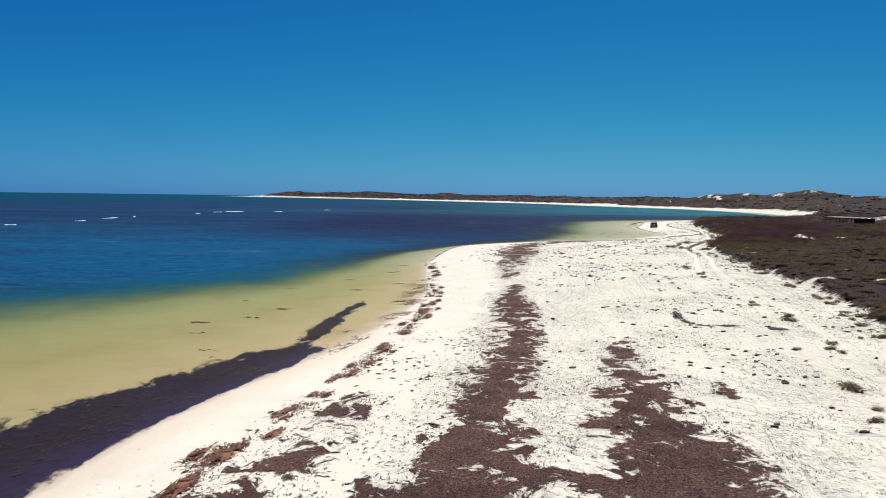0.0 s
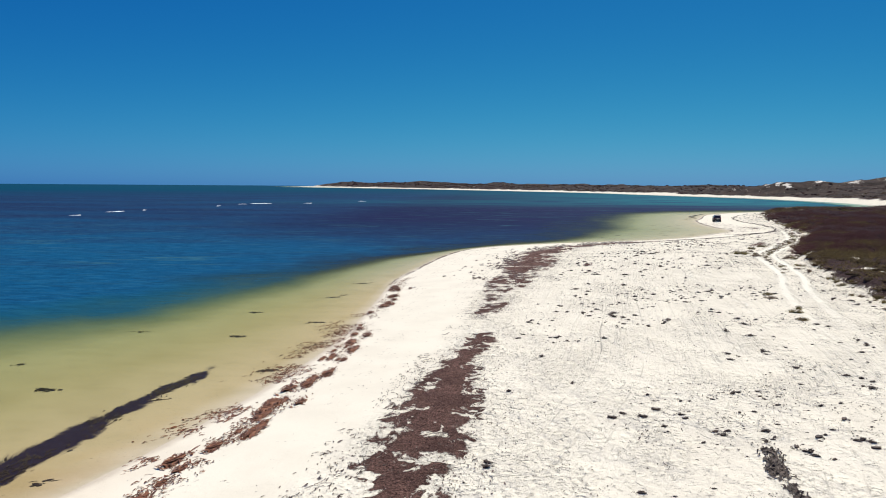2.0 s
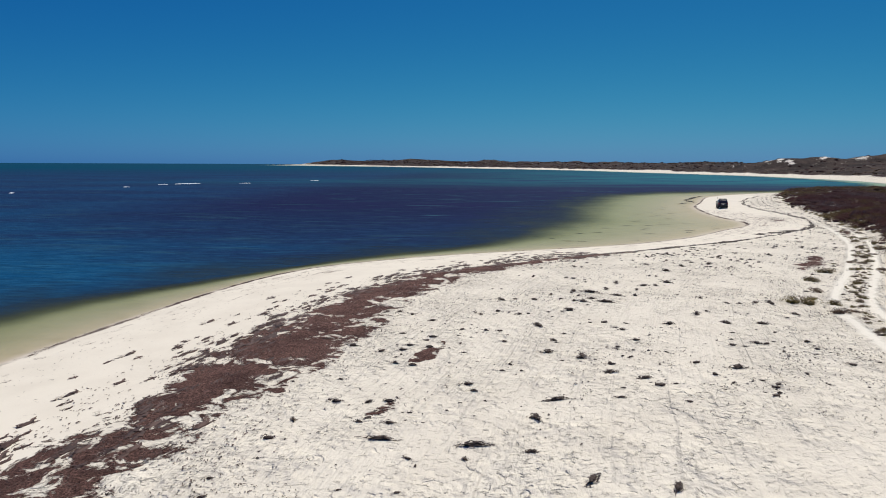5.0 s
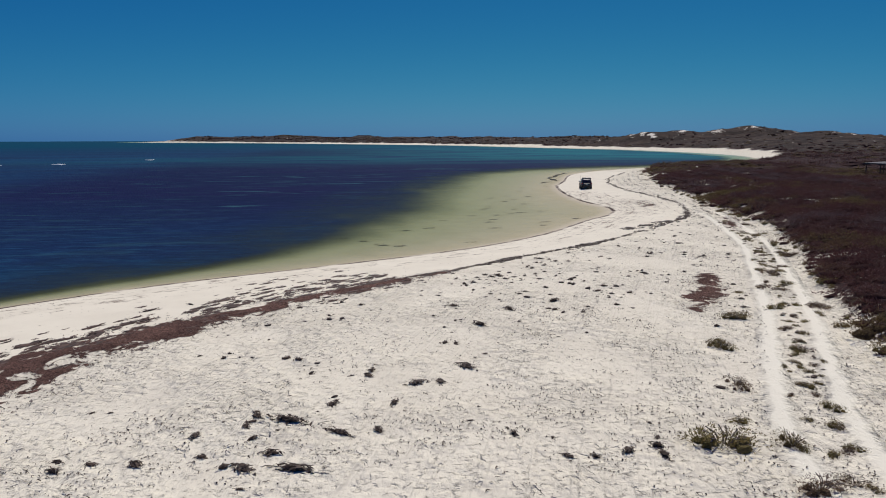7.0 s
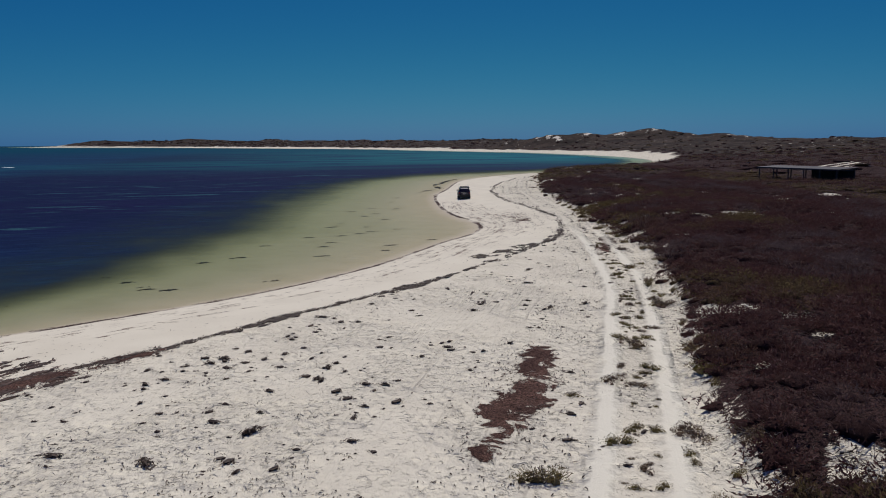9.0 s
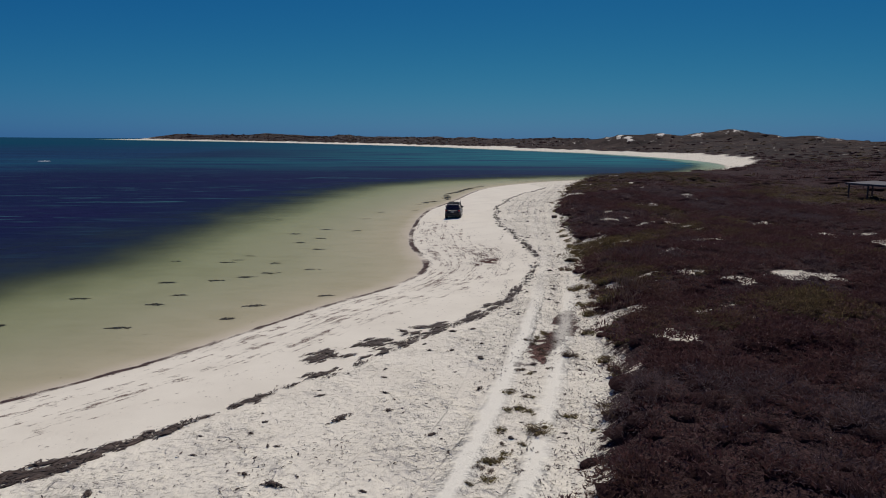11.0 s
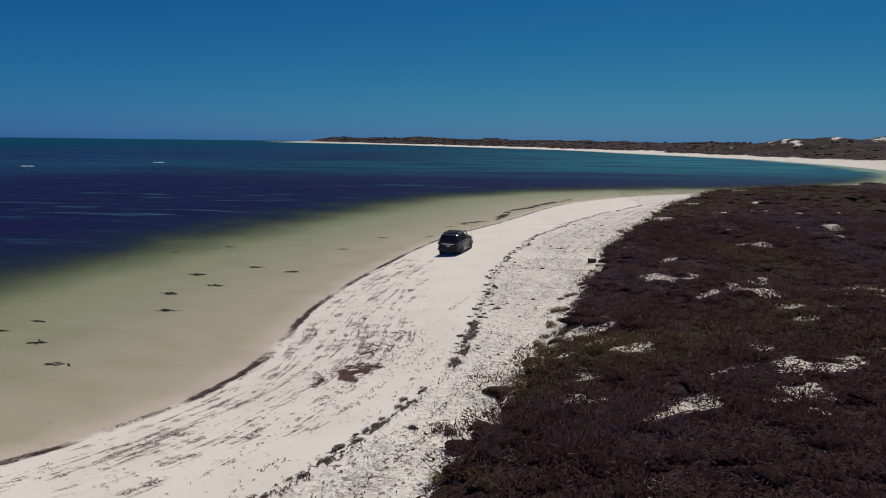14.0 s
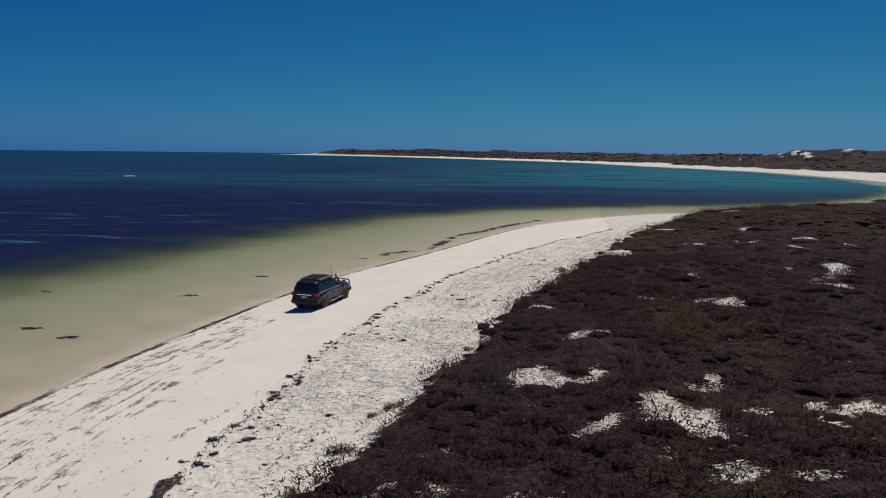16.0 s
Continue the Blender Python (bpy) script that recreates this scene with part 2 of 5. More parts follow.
# ---- materials of the ground, the water and the heath ----
def sand_material():
    n = Nodes("white_beach_sand")
    shore, veg = n.attr("shore"), n.attr("veg")

    def lengthwise(across, along_scale, name):
        """Coordinates that follow a line on the beach, drawn out along it."""
        node = n.add("CombineXYZ", X=across, Y=n.maths("MULTIPLY", n.attr(name), along_scale))
        return node.outputs[0]

    grain, ripple, broad = n.noise(60), n.noise(5.5, n.place(1, 0.55, 1, 0.35), 5, 0.6), n.noise(0.35)
    tracks, scuffs = n.noise(1.6, None, 5, 0.62, 0.4), n.noise(0.9, n.place(2.6, 0.5, 1, -0.42), 4, 0.6)
    colour = n.mix(n.step(broad, 0.35, 0.7), (0.775, 0.722, 0.575), (0.715, 0.662, 0.524))
    colour = n.mix(n.step(grain, 0.35, 0.75, 0, 0.25), colour, (0.54, 0.49, 0.41))
    wander = n.maths("MULTIPLY", n.maths("SUBTRACT", n.noise(0.12, None, 3, 0.5), 0.5), 1.1)
    wet = n.step(n.maths("ADD", shore, n.maths("MULTIPLY", n.noise(0.5), 1.0)), 0.5, 1.1, 1.0, 0.0)
    damp = n.maths("MULTIPLY", n.attr("stain"), n.step(n.maths("ADD", shore, n.maths("MULTIPLY", n.noise(0.4, None, 5), 2.0)), 1.4, 4.2, 0.6, 0.0))
    colour = n.mix(damp, colour, (0.66, 0.54, 0.385))
    colour = n.mix(n.maths("MULTIPLY", wet, 0.75), colour, (0.50, 0.425, 0.315))
    # fine streaks of weed left by the falling tide, following the water's edge
    swash = n.maths("ADD", shore, wander)
    lines = n.noise(1.0, lengthwise(n.maths("MULTIPLY", swash, 2.6), 0.20, "run"), 5, 0.70, 0.6)
    broken = n.noise(1.1, None, 6, 0.72)
    streaks = n.maths("ADD", n.maths("ADD", lines, n.maths("MULTIPLY", n.maths("SUBTRACT", broken, 0.5), 0.85)), n.maths("MULTIPLY", n.maths("SUBTRACT", n.attr("tide"), 1.0), 0.22))
    streaks = n.maths("MULTIPLY", n.step(streaks, 0.53, 0.63), n.step(n.attr("tide"), 0.05, 0.3))
    crumbs = n.noise(11.0, None, 5, 0.75)
    fibres = n.maths("MULTIPLY", streaks, n.step(crumbs, 0.42, 0.54))
    colour = n.mix(n.maths("MULTIPLY", streaks, 0.16), colour, (0.36, 0.27, 0.21))
    colour = n.mix(fibres, colour, (0.105, 0.058, 0.045))
    # the dark rim of weed that lies along the water itself
    rim = n.maths("ABSOLUTE", n.maths("SUBTRACT", n.maths("ADD", shore, n.maths("MULTIPLY", n.maths("SUBTRACT", n.noise(0.9), 0.5), 0.7)), 0.30))
    rim = n.maths("MULTIPLY", n.step(rim, 0.14, 0.32, 1.0, 0.0), n.maths("MULTIPLY", n.attr("rim"), n.step(n.noise(0.16, None, 5, 0.7), 0.36, 0.52)))
    colour = n.mix(rim, colour, n.mix(n.step(crumbs, 0.4, 0.6), (0.030, 0.018, 0.018), (0.10, 0.058, 0.045)))
    # dead sea grass ground into the sand
    ragged = n.maths("ADD", n.attr("wrack"), n.maths("MULTIPLY", n.maths("SUBTRACT", n.noise(0.75, n.place(1.15, 1.0, 1, 0.15), 8, 0.72, 0.6), 0.5), 4.6))
    ragged = n.maths("ADD", ragged, n.maths("MULTIPLY", n.maths("SUBTRACT", n.noise(0.33, None, 3, 0.5), 0.5), 2.2))
    ragged = n.maths("MULTIPLY", ragged, n.step(n.attr("wrack"), 0.02, 0.25))
    matted = n.noise(13.0, None, 8, 0.82)
    weed = n.mix(n.step(matted, 0.38, 0.64), (0.030, 0.015, 0.012), (0.270, 0.152, 0.117))
    weed = n.mix(n.step(n.noise(0.6, None, 5), 0.4, 0.65, 0.0, 0.45), weed, (0.040, 0.020, 0.017))
    colour = n.mix(n.step(ragged, 0.42, 0.58), colour, weed)
    # weed lying on the sea bed, soft at its edges
    sunk = n.maths("ADD", n.attr("drowned"), n.maths("MULTIPLY", n.maths("SUBTRACT", n.noise(0.45, n.place(1.4, 0.8, 1, 0.4), 7, 0.66, 0.5), 0.5), 2.6))
    sunk = n.maths("MULTIPLY", n.step(sunk, 0.22, 0.62), n.step(n.attr("drowned"), 0.02, 0.3))
    stained = n.maths("MULTIPLY", n.maths("MULTIPLY", n.attr("stain"), n.step(shore, -7.0, -0.8, 0.0, 0.8)), n.step(shore, -0.6, 0.0, 1.0, 0.0))
    colour = n.mix(n.maths("MULTIPLY", stained, n.step(n.noise(0.3), 0.35, 0.6)), colour, (0.52, 0.36, 0.21))
    # the blue in this dark weed stands for sky mirrored on the water
    colour = n.mix(sunk, colour, n.mix(n.noise(3.0, None, 5, 0.7), (0.012, 0.010, 0.034), (0.048, 0.034, 0.070)))
    # litter under the heath, darkened to stand for shade between the shrubs
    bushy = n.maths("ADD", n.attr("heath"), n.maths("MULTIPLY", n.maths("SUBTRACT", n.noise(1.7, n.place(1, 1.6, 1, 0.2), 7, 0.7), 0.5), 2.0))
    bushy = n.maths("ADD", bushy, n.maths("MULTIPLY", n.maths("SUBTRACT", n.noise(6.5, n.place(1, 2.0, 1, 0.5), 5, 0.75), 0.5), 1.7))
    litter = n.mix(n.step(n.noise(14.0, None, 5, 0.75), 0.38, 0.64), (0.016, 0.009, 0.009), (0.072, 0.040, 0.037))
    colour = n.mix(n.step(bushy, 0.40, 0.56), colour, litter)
    # far off the heath is only a colour and a relief
    far = n.mix(n.step(n.noise(0.06, None, 8, 0.7), 0.35, 0.65), (0.018, 0.013, 0.011), (0.064, 0.046, 0.036))
    bare = n.maths("ADD", n.attr("blowout"), n.maths("MULTIPLY", n.maths("SUBTRACT", n.noise(0.17, None, 5, 0.75), 0.5), 2.4))
    far = n.mix(n.step(bare, 0.45, 0.55), far, (0.74, 0.69, 0.58))
    colour = n.mix(n.attr("distance"), colour, far)
    height = n.maths("ADD", n.maths("MULTIPLY", tracks, 1.0), n.maths("MULTIPLY", ripple, 0.35))
    height = n.maths("ADD", height, n.maths("MULTIPLY", scuffs, 0.5))
    rut = n.maths("ABSOLUTE", n.maths("SUBTRACT", n.maths("ABSOLUTE", n.attr("track")), 0.95))
    pressed = n.step(n.maths("ADD", rut, n.maths("MULTIPLY", n.maths("SUBTRACT", n.noise(1.2), 0.5), 0.5)), 0.12, 0.62, 1.0, 0.0)
    pressed = n.maths("MULTIPLY", pressed, n.attr("worn"))
    churn = n.maths("MULTIPLY", n.attr("churn"), n.maths("SUBTRACT", 1.0, n.maths("MULTIPLY", pressed, 0.85)))
    # footprints, broken crust and old wheel marks
    dents = n.noise(2.6, n.place(1.3, 0.8, 1, 0.5), 3, 0.5, 0.5)
    height = n.maths("ADD", height, n.step(dents, 0.60, 0.74, 0.0, -0.5))
    crust = n.noise(4.2, n.place(1.0, 1.5, 1, -0.3), 5, 0.66, 0.5)
    height = n.maths("ADD", height, n.step(crust, 0.56, 0.70, 0.0, 0.30))
    wheels = n.noise(1.15, lengthwise(n.maths("ADD", veg, n.maths("MULTIPLY", wander, 0.6)), 0.035, "run_inland"), 3, 0.6)
    height = n.maths("ADD", height, n.maths("MULTIPLY", n.step(wheels, 0.44, 0.60), n.maths("MULTIPLY", n.attr("driven"), 0.40)))
    colour = n.mix(n.maths("MULTIPLY", pressed, n.step(shore, 4.0, 9.0, 0.0, 0.8)), colour, (0.79, 0.755, 0.62))
    normal = n.bump(n.maths("MULTIPLY", n.maths("MULTIPLY", height, churn), n.step(n.noise(0.3, n.place(1.0, 0.6, 1, 0.3), 4, 0.6), 0.40, 0.62, 0.40, 1.0)), 1.0, 0.23)
    # two wheel ruts along the track behind the beach
    normal = n.bump(n.maths("SUBTRACT", 1.0, pressed), 0.8, 0.07, normal)
    normal = n.bump(n.maths("MULTIPLY", matted, n.step(ragged, 0.42, 0.58)), 0.9, 0.10, normal)
    normal = n.bump(n.maths("MULTIPLY", crumbs, n.maths("MAXIMUM", streaks, rim)), 0.8, 0.05, normal)
    normal = n.bump(grain, 0.35, 0.01, normal)
    return n.finish(colour, n.maths("SUBTRACT", 0.95, n.maths("MULTIPLY", wet, 0.35)), normal, 0, 0.08)


def water_material():
    n = Nodes("clear_sea_water")
    q, reef, olive = n.attr("depth"), n.attr("reef"), n.attr("olive")
    drift = n.maths("MULTIPLY", n.maths("SUBTRACT", n.noise(0.07, None, 5, 0.6), 0.5), 0.5)
    deepness = n.maths("ADD", n.maths("MULTIPLY", q, 0.93), n.maths("MULTIPLY", drift, n.step(q, 0.3, 0.9)))
    depth_step = n.maths("DIVIDE", deepness, 1.25)
    grey = n.ramp(depth_step, (0.0, (0.985, 0.98, 0.965)), (0.04, (0.855, 0.862, 0.80)), (0.25, (0.735, 0.775, 0.69)), (0.50, (0.635, 0.705, 0.58)), (0.74, (0.47, 0.56, 0.45)), (1.0, (0.36, 0.47, 0.48)))
    green = n.ramp(depth_step, (0.0, (0.985, 0.98, 0.95)), (0.05, (0.865, 0.835, 0.70)), (0.28, (0.725, 0.735, 0.55)), (0.56, (0.65, 0.72, 0.53)), (0.80, (0.52, 0.69, 0.56)), (1.0, (0.44, 0.68, 0.68)))
    tint = n.mix(n.attr("bay"), n.mix(olive, grey, green), n.mix(0.75, grey, (0.50, 0.76, 0.78)))
    mottled = n.noise(0.30, n.place(0.8, 1.5, 1, 0.4), 6, 0.65)
    tint = n.mix(n.step(mottled, 0.42, 0.68, 0.0, 0.16), tint, (0.55, 0.56, 0.42), "MULTIPLY")
    # deep water: dark weed beds with paler sandy streaks, turquoise over sand near the far beach
    beds = n.noise(0.022, n.place(0.6, 1.3, 1, 0.3), 7, 0.62)
    open_blue = n.mix(reef, (0.006, 0.074, 0.165), (0.013, 0.0105, 0.050))
    body = n.mix(n.step(n.maths("ADD", beds, n.maths("MULTIPLY", reef, -0.08)), 0.34, 0.60), n.mix(reef, (0.012, 0.034, 0.090), (0.010, 0.013, 0.048)), open_blue)
    streak = n.noise(0.13, n.place(0.55, 2.3, 1, 0.08), 6, 0.66, 0.4)
    body = n.mix(n.maths("MULTIPLY", n.step(streak, 0.52, 0.68), n.attr("streaks")), body, (0.050, 0.150, 0.165))
    # shaded sides and bright crests of small waves, put into the colour
    wave_shade = n.noise(0.8, n.place(0.45, 1.7, 1, 0.2), 5, 0.65)
    body = n.mix(n.step(wave_shade, 0.35, 0.68, 0.0, 0.8), body, n.mix(0.5, body, (0.002, 0.006, 0.020)))
    crest_light = n.noise(0.42, n.place(0.6, 2.1, 1, 0.15), 8, 0.8)
    body = n.mix(n.step(crest_light, 0.47, 0.64, 0.0, 0.55), body, n.mix(reef, (0.018, 0.115, 0.205), (0.017, 0.019, 0.064)))
    edge = n.mix(n.step(deepness, 0.66, 1.0), (0.085, 0.140, 0.070), (0.010, 0.085, 0.115))
    edge = n.mix(n.maths("SUBTRACT", 1.0, olive), edge, n.mix(n.step(deepness, 0.6, 1.0), (0.075, 0.085, 0.050), (0.018, 0.030, 0.044)))
    body = n.mix(n.step(deepness, 0.82, 1.16, 1.0, 0.0), body, edge)
    body = n.mix(n.attr("bay"), body, n.mix(n.step(n.noise(0.03, n.place(0.5, 1.6, 1, 0.1), 5, 0.6), 0.36, 0.56), (0.008, 0.055, 0.110), (0.010, 0.155, 0.175)))
    body = n.mix(n.attr("offing"), body, (0.0, 0.040, 0.073))
    waves = n.maths("ADD", n.noise(0.55, n.place(1, 2.2, 1, 0.2), 5, 0.6), n.maths("MULTIPLY", n.noise(3.0, n.place(1, 1.8, 1, 0.2), 3), 0.25))
    normal = n.bump(waves, 1.0, 0.15)
    cloudy = n.step(deepness, 0.50, 1.12)
    murk = n.add("BsdfDiffuse", Color=n.mix(cloudy, (0.0, 0.0, 0.0), body), Normal=normal)
    clear = n.add("BsdfTransparent", Color=n.mix(cloudy, tint, (0.0, 0.0, 0.0)))
    sheen = n.maths("MULTIPLY", n.add("Fresnel", IOR=1.33).outputs[0], n.step(q, 0.0, 0.2, 0.0, 0.08))
    gloss = n.add("BsdfGlossy", Roughness=0.2, Normal=normal, Color=n.mix(sheen, (0.0, 0.0, 0.0), (1.0, 1.0, 1.0)))
    mixed, top = n.add("AddShader"), n.add("AddShader")
    n.tree.links.new(clear.outputs[0], mixed.inputs[0])
    n.tree.links.new(murk.outputs[0], mixed.inputs[1])
    n.tree.links.new(mixed.outputs[0], top.inputs[0])
    n.tree.links.new(gloss.outputs[0], top.inputs[1])
    n.tree.links.new(top.outputs[0], n.out.inputs["Surface"])
    return n.mat


def heath_material():
    n = Nodes("coastal_heath_leaves")
    piece = n.add("NewGeometry").outputs["Random Per Island"]
    kind = n.attr("sort")
    fine = n.noise(16.0, None, 5, 0.75)
    dark = n.ramp(piece, (0.0, (0.072, 0.034, 0.034)), (0.45, (0.110, 0.054, 0.052)), (0.88, (0.150, 0.080, 0.076)), (1.0, (0.24, 0.160, 0.155)))
    green = n.ramp(piece, (0.0, (0.085, 0.068, 0.028)), (0.5, (0.165, 0.130, 0.055)), (1.0, (0.27, 0.21, 0.10)))
    grey = n.ramp(piece, (0.0, (0.072, 0.052, 0.054)), (1.0, (0.22, 0.170, 0.168)))
    colour = n.mix(n.step(kind, 0.50, 0.80), dark, green)
    colour = n.mix(n.step(kind, 0.04, 0.16, 1.0, 0.0), colour, grey)
    # the domes inside, in darker tones than the leaves
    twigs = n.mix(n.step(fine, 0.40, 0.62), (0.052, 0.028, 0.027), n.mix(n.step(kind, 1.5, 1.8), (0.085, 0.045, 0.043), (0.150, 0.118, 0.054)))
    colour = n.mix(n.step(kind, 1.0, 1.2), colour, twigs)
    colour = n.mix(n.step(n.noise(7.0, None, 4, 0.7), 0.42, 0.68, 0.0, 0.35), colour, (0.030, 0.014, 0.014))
    n.finish(colour, 0.85, n.bump(fine, 1.0, 0.08), 0, 0.06)
    through_leaf = n.add("BsdfTranslucent", Color=n.mix(0.15, colour, (0.14, 0.06, 0.05)))
    both = n.add("MixShader", Fac=0.40)
    n.tree.links.new(n.bsdf.outputs[0], both.inputs[1])
    n.tree.links.new(through_leaf.outputs[0], both.inputs[2])
    n.tree.links.new(both.outputs[0], n.out.inputs["Surface"])
    return n.mat


def weed_material(name, *stops):
    n = Nodes(name)
    piece = n.add("NewGeometry").outputs["Random Per Island"]
    return n.finish(n.mix(n.noise(40), n.ramp(piece, *stops), (0.05, 0.03, 0.02), "MIX"), 0.7, None, 0, 0.3)


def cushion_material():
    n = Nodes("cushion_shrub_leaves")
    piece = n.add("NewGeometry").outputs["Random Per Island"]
    # leaf colours set brighter than the heath's to offset self-shading
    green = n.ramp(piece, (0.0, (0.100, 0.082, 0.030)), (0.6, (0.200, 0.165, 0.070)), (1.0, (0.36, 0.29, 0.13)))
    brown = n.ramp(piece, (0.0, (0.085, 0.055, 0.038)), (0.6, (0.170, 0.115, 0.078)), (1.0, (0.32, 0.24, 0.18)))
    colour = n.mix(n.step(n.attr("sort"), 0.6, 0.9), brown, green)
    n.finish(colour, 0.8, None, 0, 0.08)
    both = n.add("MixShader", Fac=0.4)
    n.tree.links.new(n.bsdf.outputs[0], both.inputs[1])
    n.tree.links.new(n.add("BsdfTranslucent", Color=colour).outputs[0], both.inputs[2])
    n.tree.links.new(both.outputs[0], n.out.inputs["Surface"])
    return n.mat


SAND, WATER, HEATH = sand_material(), water_material(), heath_material()
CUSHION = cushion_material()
BROWN_WEED = weed_material("dry_brown_sea_grass", (0.0, (0.030, 0.015, 0.012)), (0.6, (0.095, 0.048, 0.036)), (1.0, (0.19, 0.11, 0.08)))
RUST_WEED = weed_material("rust_coloured_weed", (0.0, (0.09, 0.025, 0.009)), (0.6, (0.25, 0.072, 0.022)), (1.0, (0.40, 0.14, 0.048)))
DARK_WEED = weed_material("dark_dried_weed", (0.0, (0.022, 0.014, 0.010)), (0.6, (0.060, 0.038, 0.026)), (1.0, (0.14, 0.095, 0.066)))

DROWNED_WEED = weed_material("wet_drowned_weed", (0.0, (0.006, 0.005, 0.016)), (0.6, (0.016, 0.012, 0.028)), (1.0, (0.035, 0.026, 0.040)))

# ---- ground: one sheet from the sea bed over the beach to the far dunes ----
# bands of cast-up sea grass: x, y, half width, strength
BANDS = (
    ((1, -20, 3.5, 1), (0.6, 10, 3.2, 1), (0.5, 20.7, 2.6, 1), (1.1, 24.5, 2.3, 1), (2.1, 28.3, 1.5, 1), (2.8, 33.6, 1.7, 1), (4.9, 44, 1.5, 1), (5.4, 50, 1.6, 1),
     (5.8, 55, 1.7, 1), (6.2, 63, 1.5, 1), (7.2, 69, 1.1, 1), (7.5, 73, 0.6, 0.9)),
    ((7.5, 78, 0.8, 0.4), (8.3, 88, 1.6, 0.45), (9.6, 98, 2.2, 0.6), (11.4, 108, 2.6, 0.9), (12.6, 116, 2.8, 1.0), (13.7, 123, 2.6, 1.05), (16.9, 131.2, 2.0, 1.1),
     (22.5, 138.8, 1.25, 1.1), (28.7, 145.2, 0.75, 1.0), (35.4, 151, 0.45, 0.8)),
    ((6.5, -10, 3.6, 1.0), (6.7, 15, 3.4, 1.0), (7.2, 21, 3.1, 1.0), (7.9, 26, 2.5, 0.95), (8.9, 31, 1.9, 0.85), (9.7, 37, 1.1, 0.7), (11, 44, 0.6, 0.5)),
    ((-7.0, 12, 2.2, 0.6), (-5.8, 21, 2.0, 0.6), (-4.5, 26, 1.5, 0.55), (-3.6, 32, 0.8, 0.4)),
    ((50.6, 146, 0.7, 0.9), (48.6, 142, 1.0, 0.9), (46.8, 139, 0.9, 0.9), (45.2, 136.5, 0.6, 0.7)),
    ((68.3, 178, 0.4, 0.8), (66.9, 174.5, 0.6, 0.8), (65.5, 172, 0.6, 0.8), (64.0, 169.5, 0.6, 0.7)),
    ((66.3, 195.5, 0.9, 0.45), (67.6, 199, 1.1, 0.5), (68.2, 204, 0.8, 0.4)),
    ((-18.5, 8, 4.6, 1.3), (-16.0, 25, 4.4, 1.3), (-13.8, 31, 4.0, 1.3), (-11.4, 38.2, 3.2, 1.3), (-9.6, 43.5, 2.4, 1.1), (-9.2, 46.5, 0.8, 0.7), (-9, 50, 0.9, 0.9), (-8.7, 55, 0.9, 1.0), (-8.4, 59, 0.7, 0.9), (-7.6, 64, 0.5, 0.8), (-7.0, 68, 0.3, 0.6)),
    ((18.6, 109.2, 0.35, 0.9), (19.1, 112.6, 0.3, 0.8)),
    ((18.0, 102.8, 0.35, 0.8), (18.3, 105.6, 0.3, 0.8)),
    ((12.4, 30.2, 0.4, 0.8), (13.0, 32.0, 0.4, 0.8)),
)
TRACK = ((17.5, 26), (21, 37), (25.2, 52), (27.4, 63), (29.2, 73), (31.2, 82), (34.0, 92), (36.2, 98), (38.4, 106), (41.5, 119.8), (44.5, 126.6), (49.8, 136.4), (56, 149), (60, 157.7), (64.8, 171), (69, 184), (73, 199), (77, 218), (84, 245), (97, 283))


# the upper tide line, and the same line carried back along the drifts of sea grass
upper = smooth_line(((31, 147.3), (35.4, 151), (40, 155.6), (45, 159.6), (49.6, 163.2), (55, 169.2), (60, 174.6), (64.8, 180.6), (69, 190.5), (71.5, 198.4), (72, 205), (72.3, 214), (74, 231), (81, 255.6), (93, 279)))
tide_line = np.vstack([smooth_line(((-4, -20), (-2.5, 20), (0.5, 40), (3.5, 58), (6.0, 78), (8.5, 98), (11.5, 116), (16.0, 131.2), (22.0, 139.0), (28.0, 145.2))), upper])


def band_strength(x, y, bands):
    best = np.zeros(x.shape)
    for band in bands:
        b = smooth_line(band, 4)
        for (ax, ay, aw, am), (bx, by, bw, bm) in zip(b, b[1:]):
            dx, dy = bx - ax, by - ay
            u = np.clip(((x - ax) * dx + (y - ay) * dy) / (dx * dx + dy * dy + 1e-9), 0, 1)
            off = np.hypot(x - ax - u * dx, y - ay - u * dy)
            w, m = aw + (bw - aw) * u, am + (bm - am) * u
            np.maximum(best, m * np.clip(1.25 - 0.9 * off / np.maximum(w, 0.2), 0, 1.2), out=best)
    return best


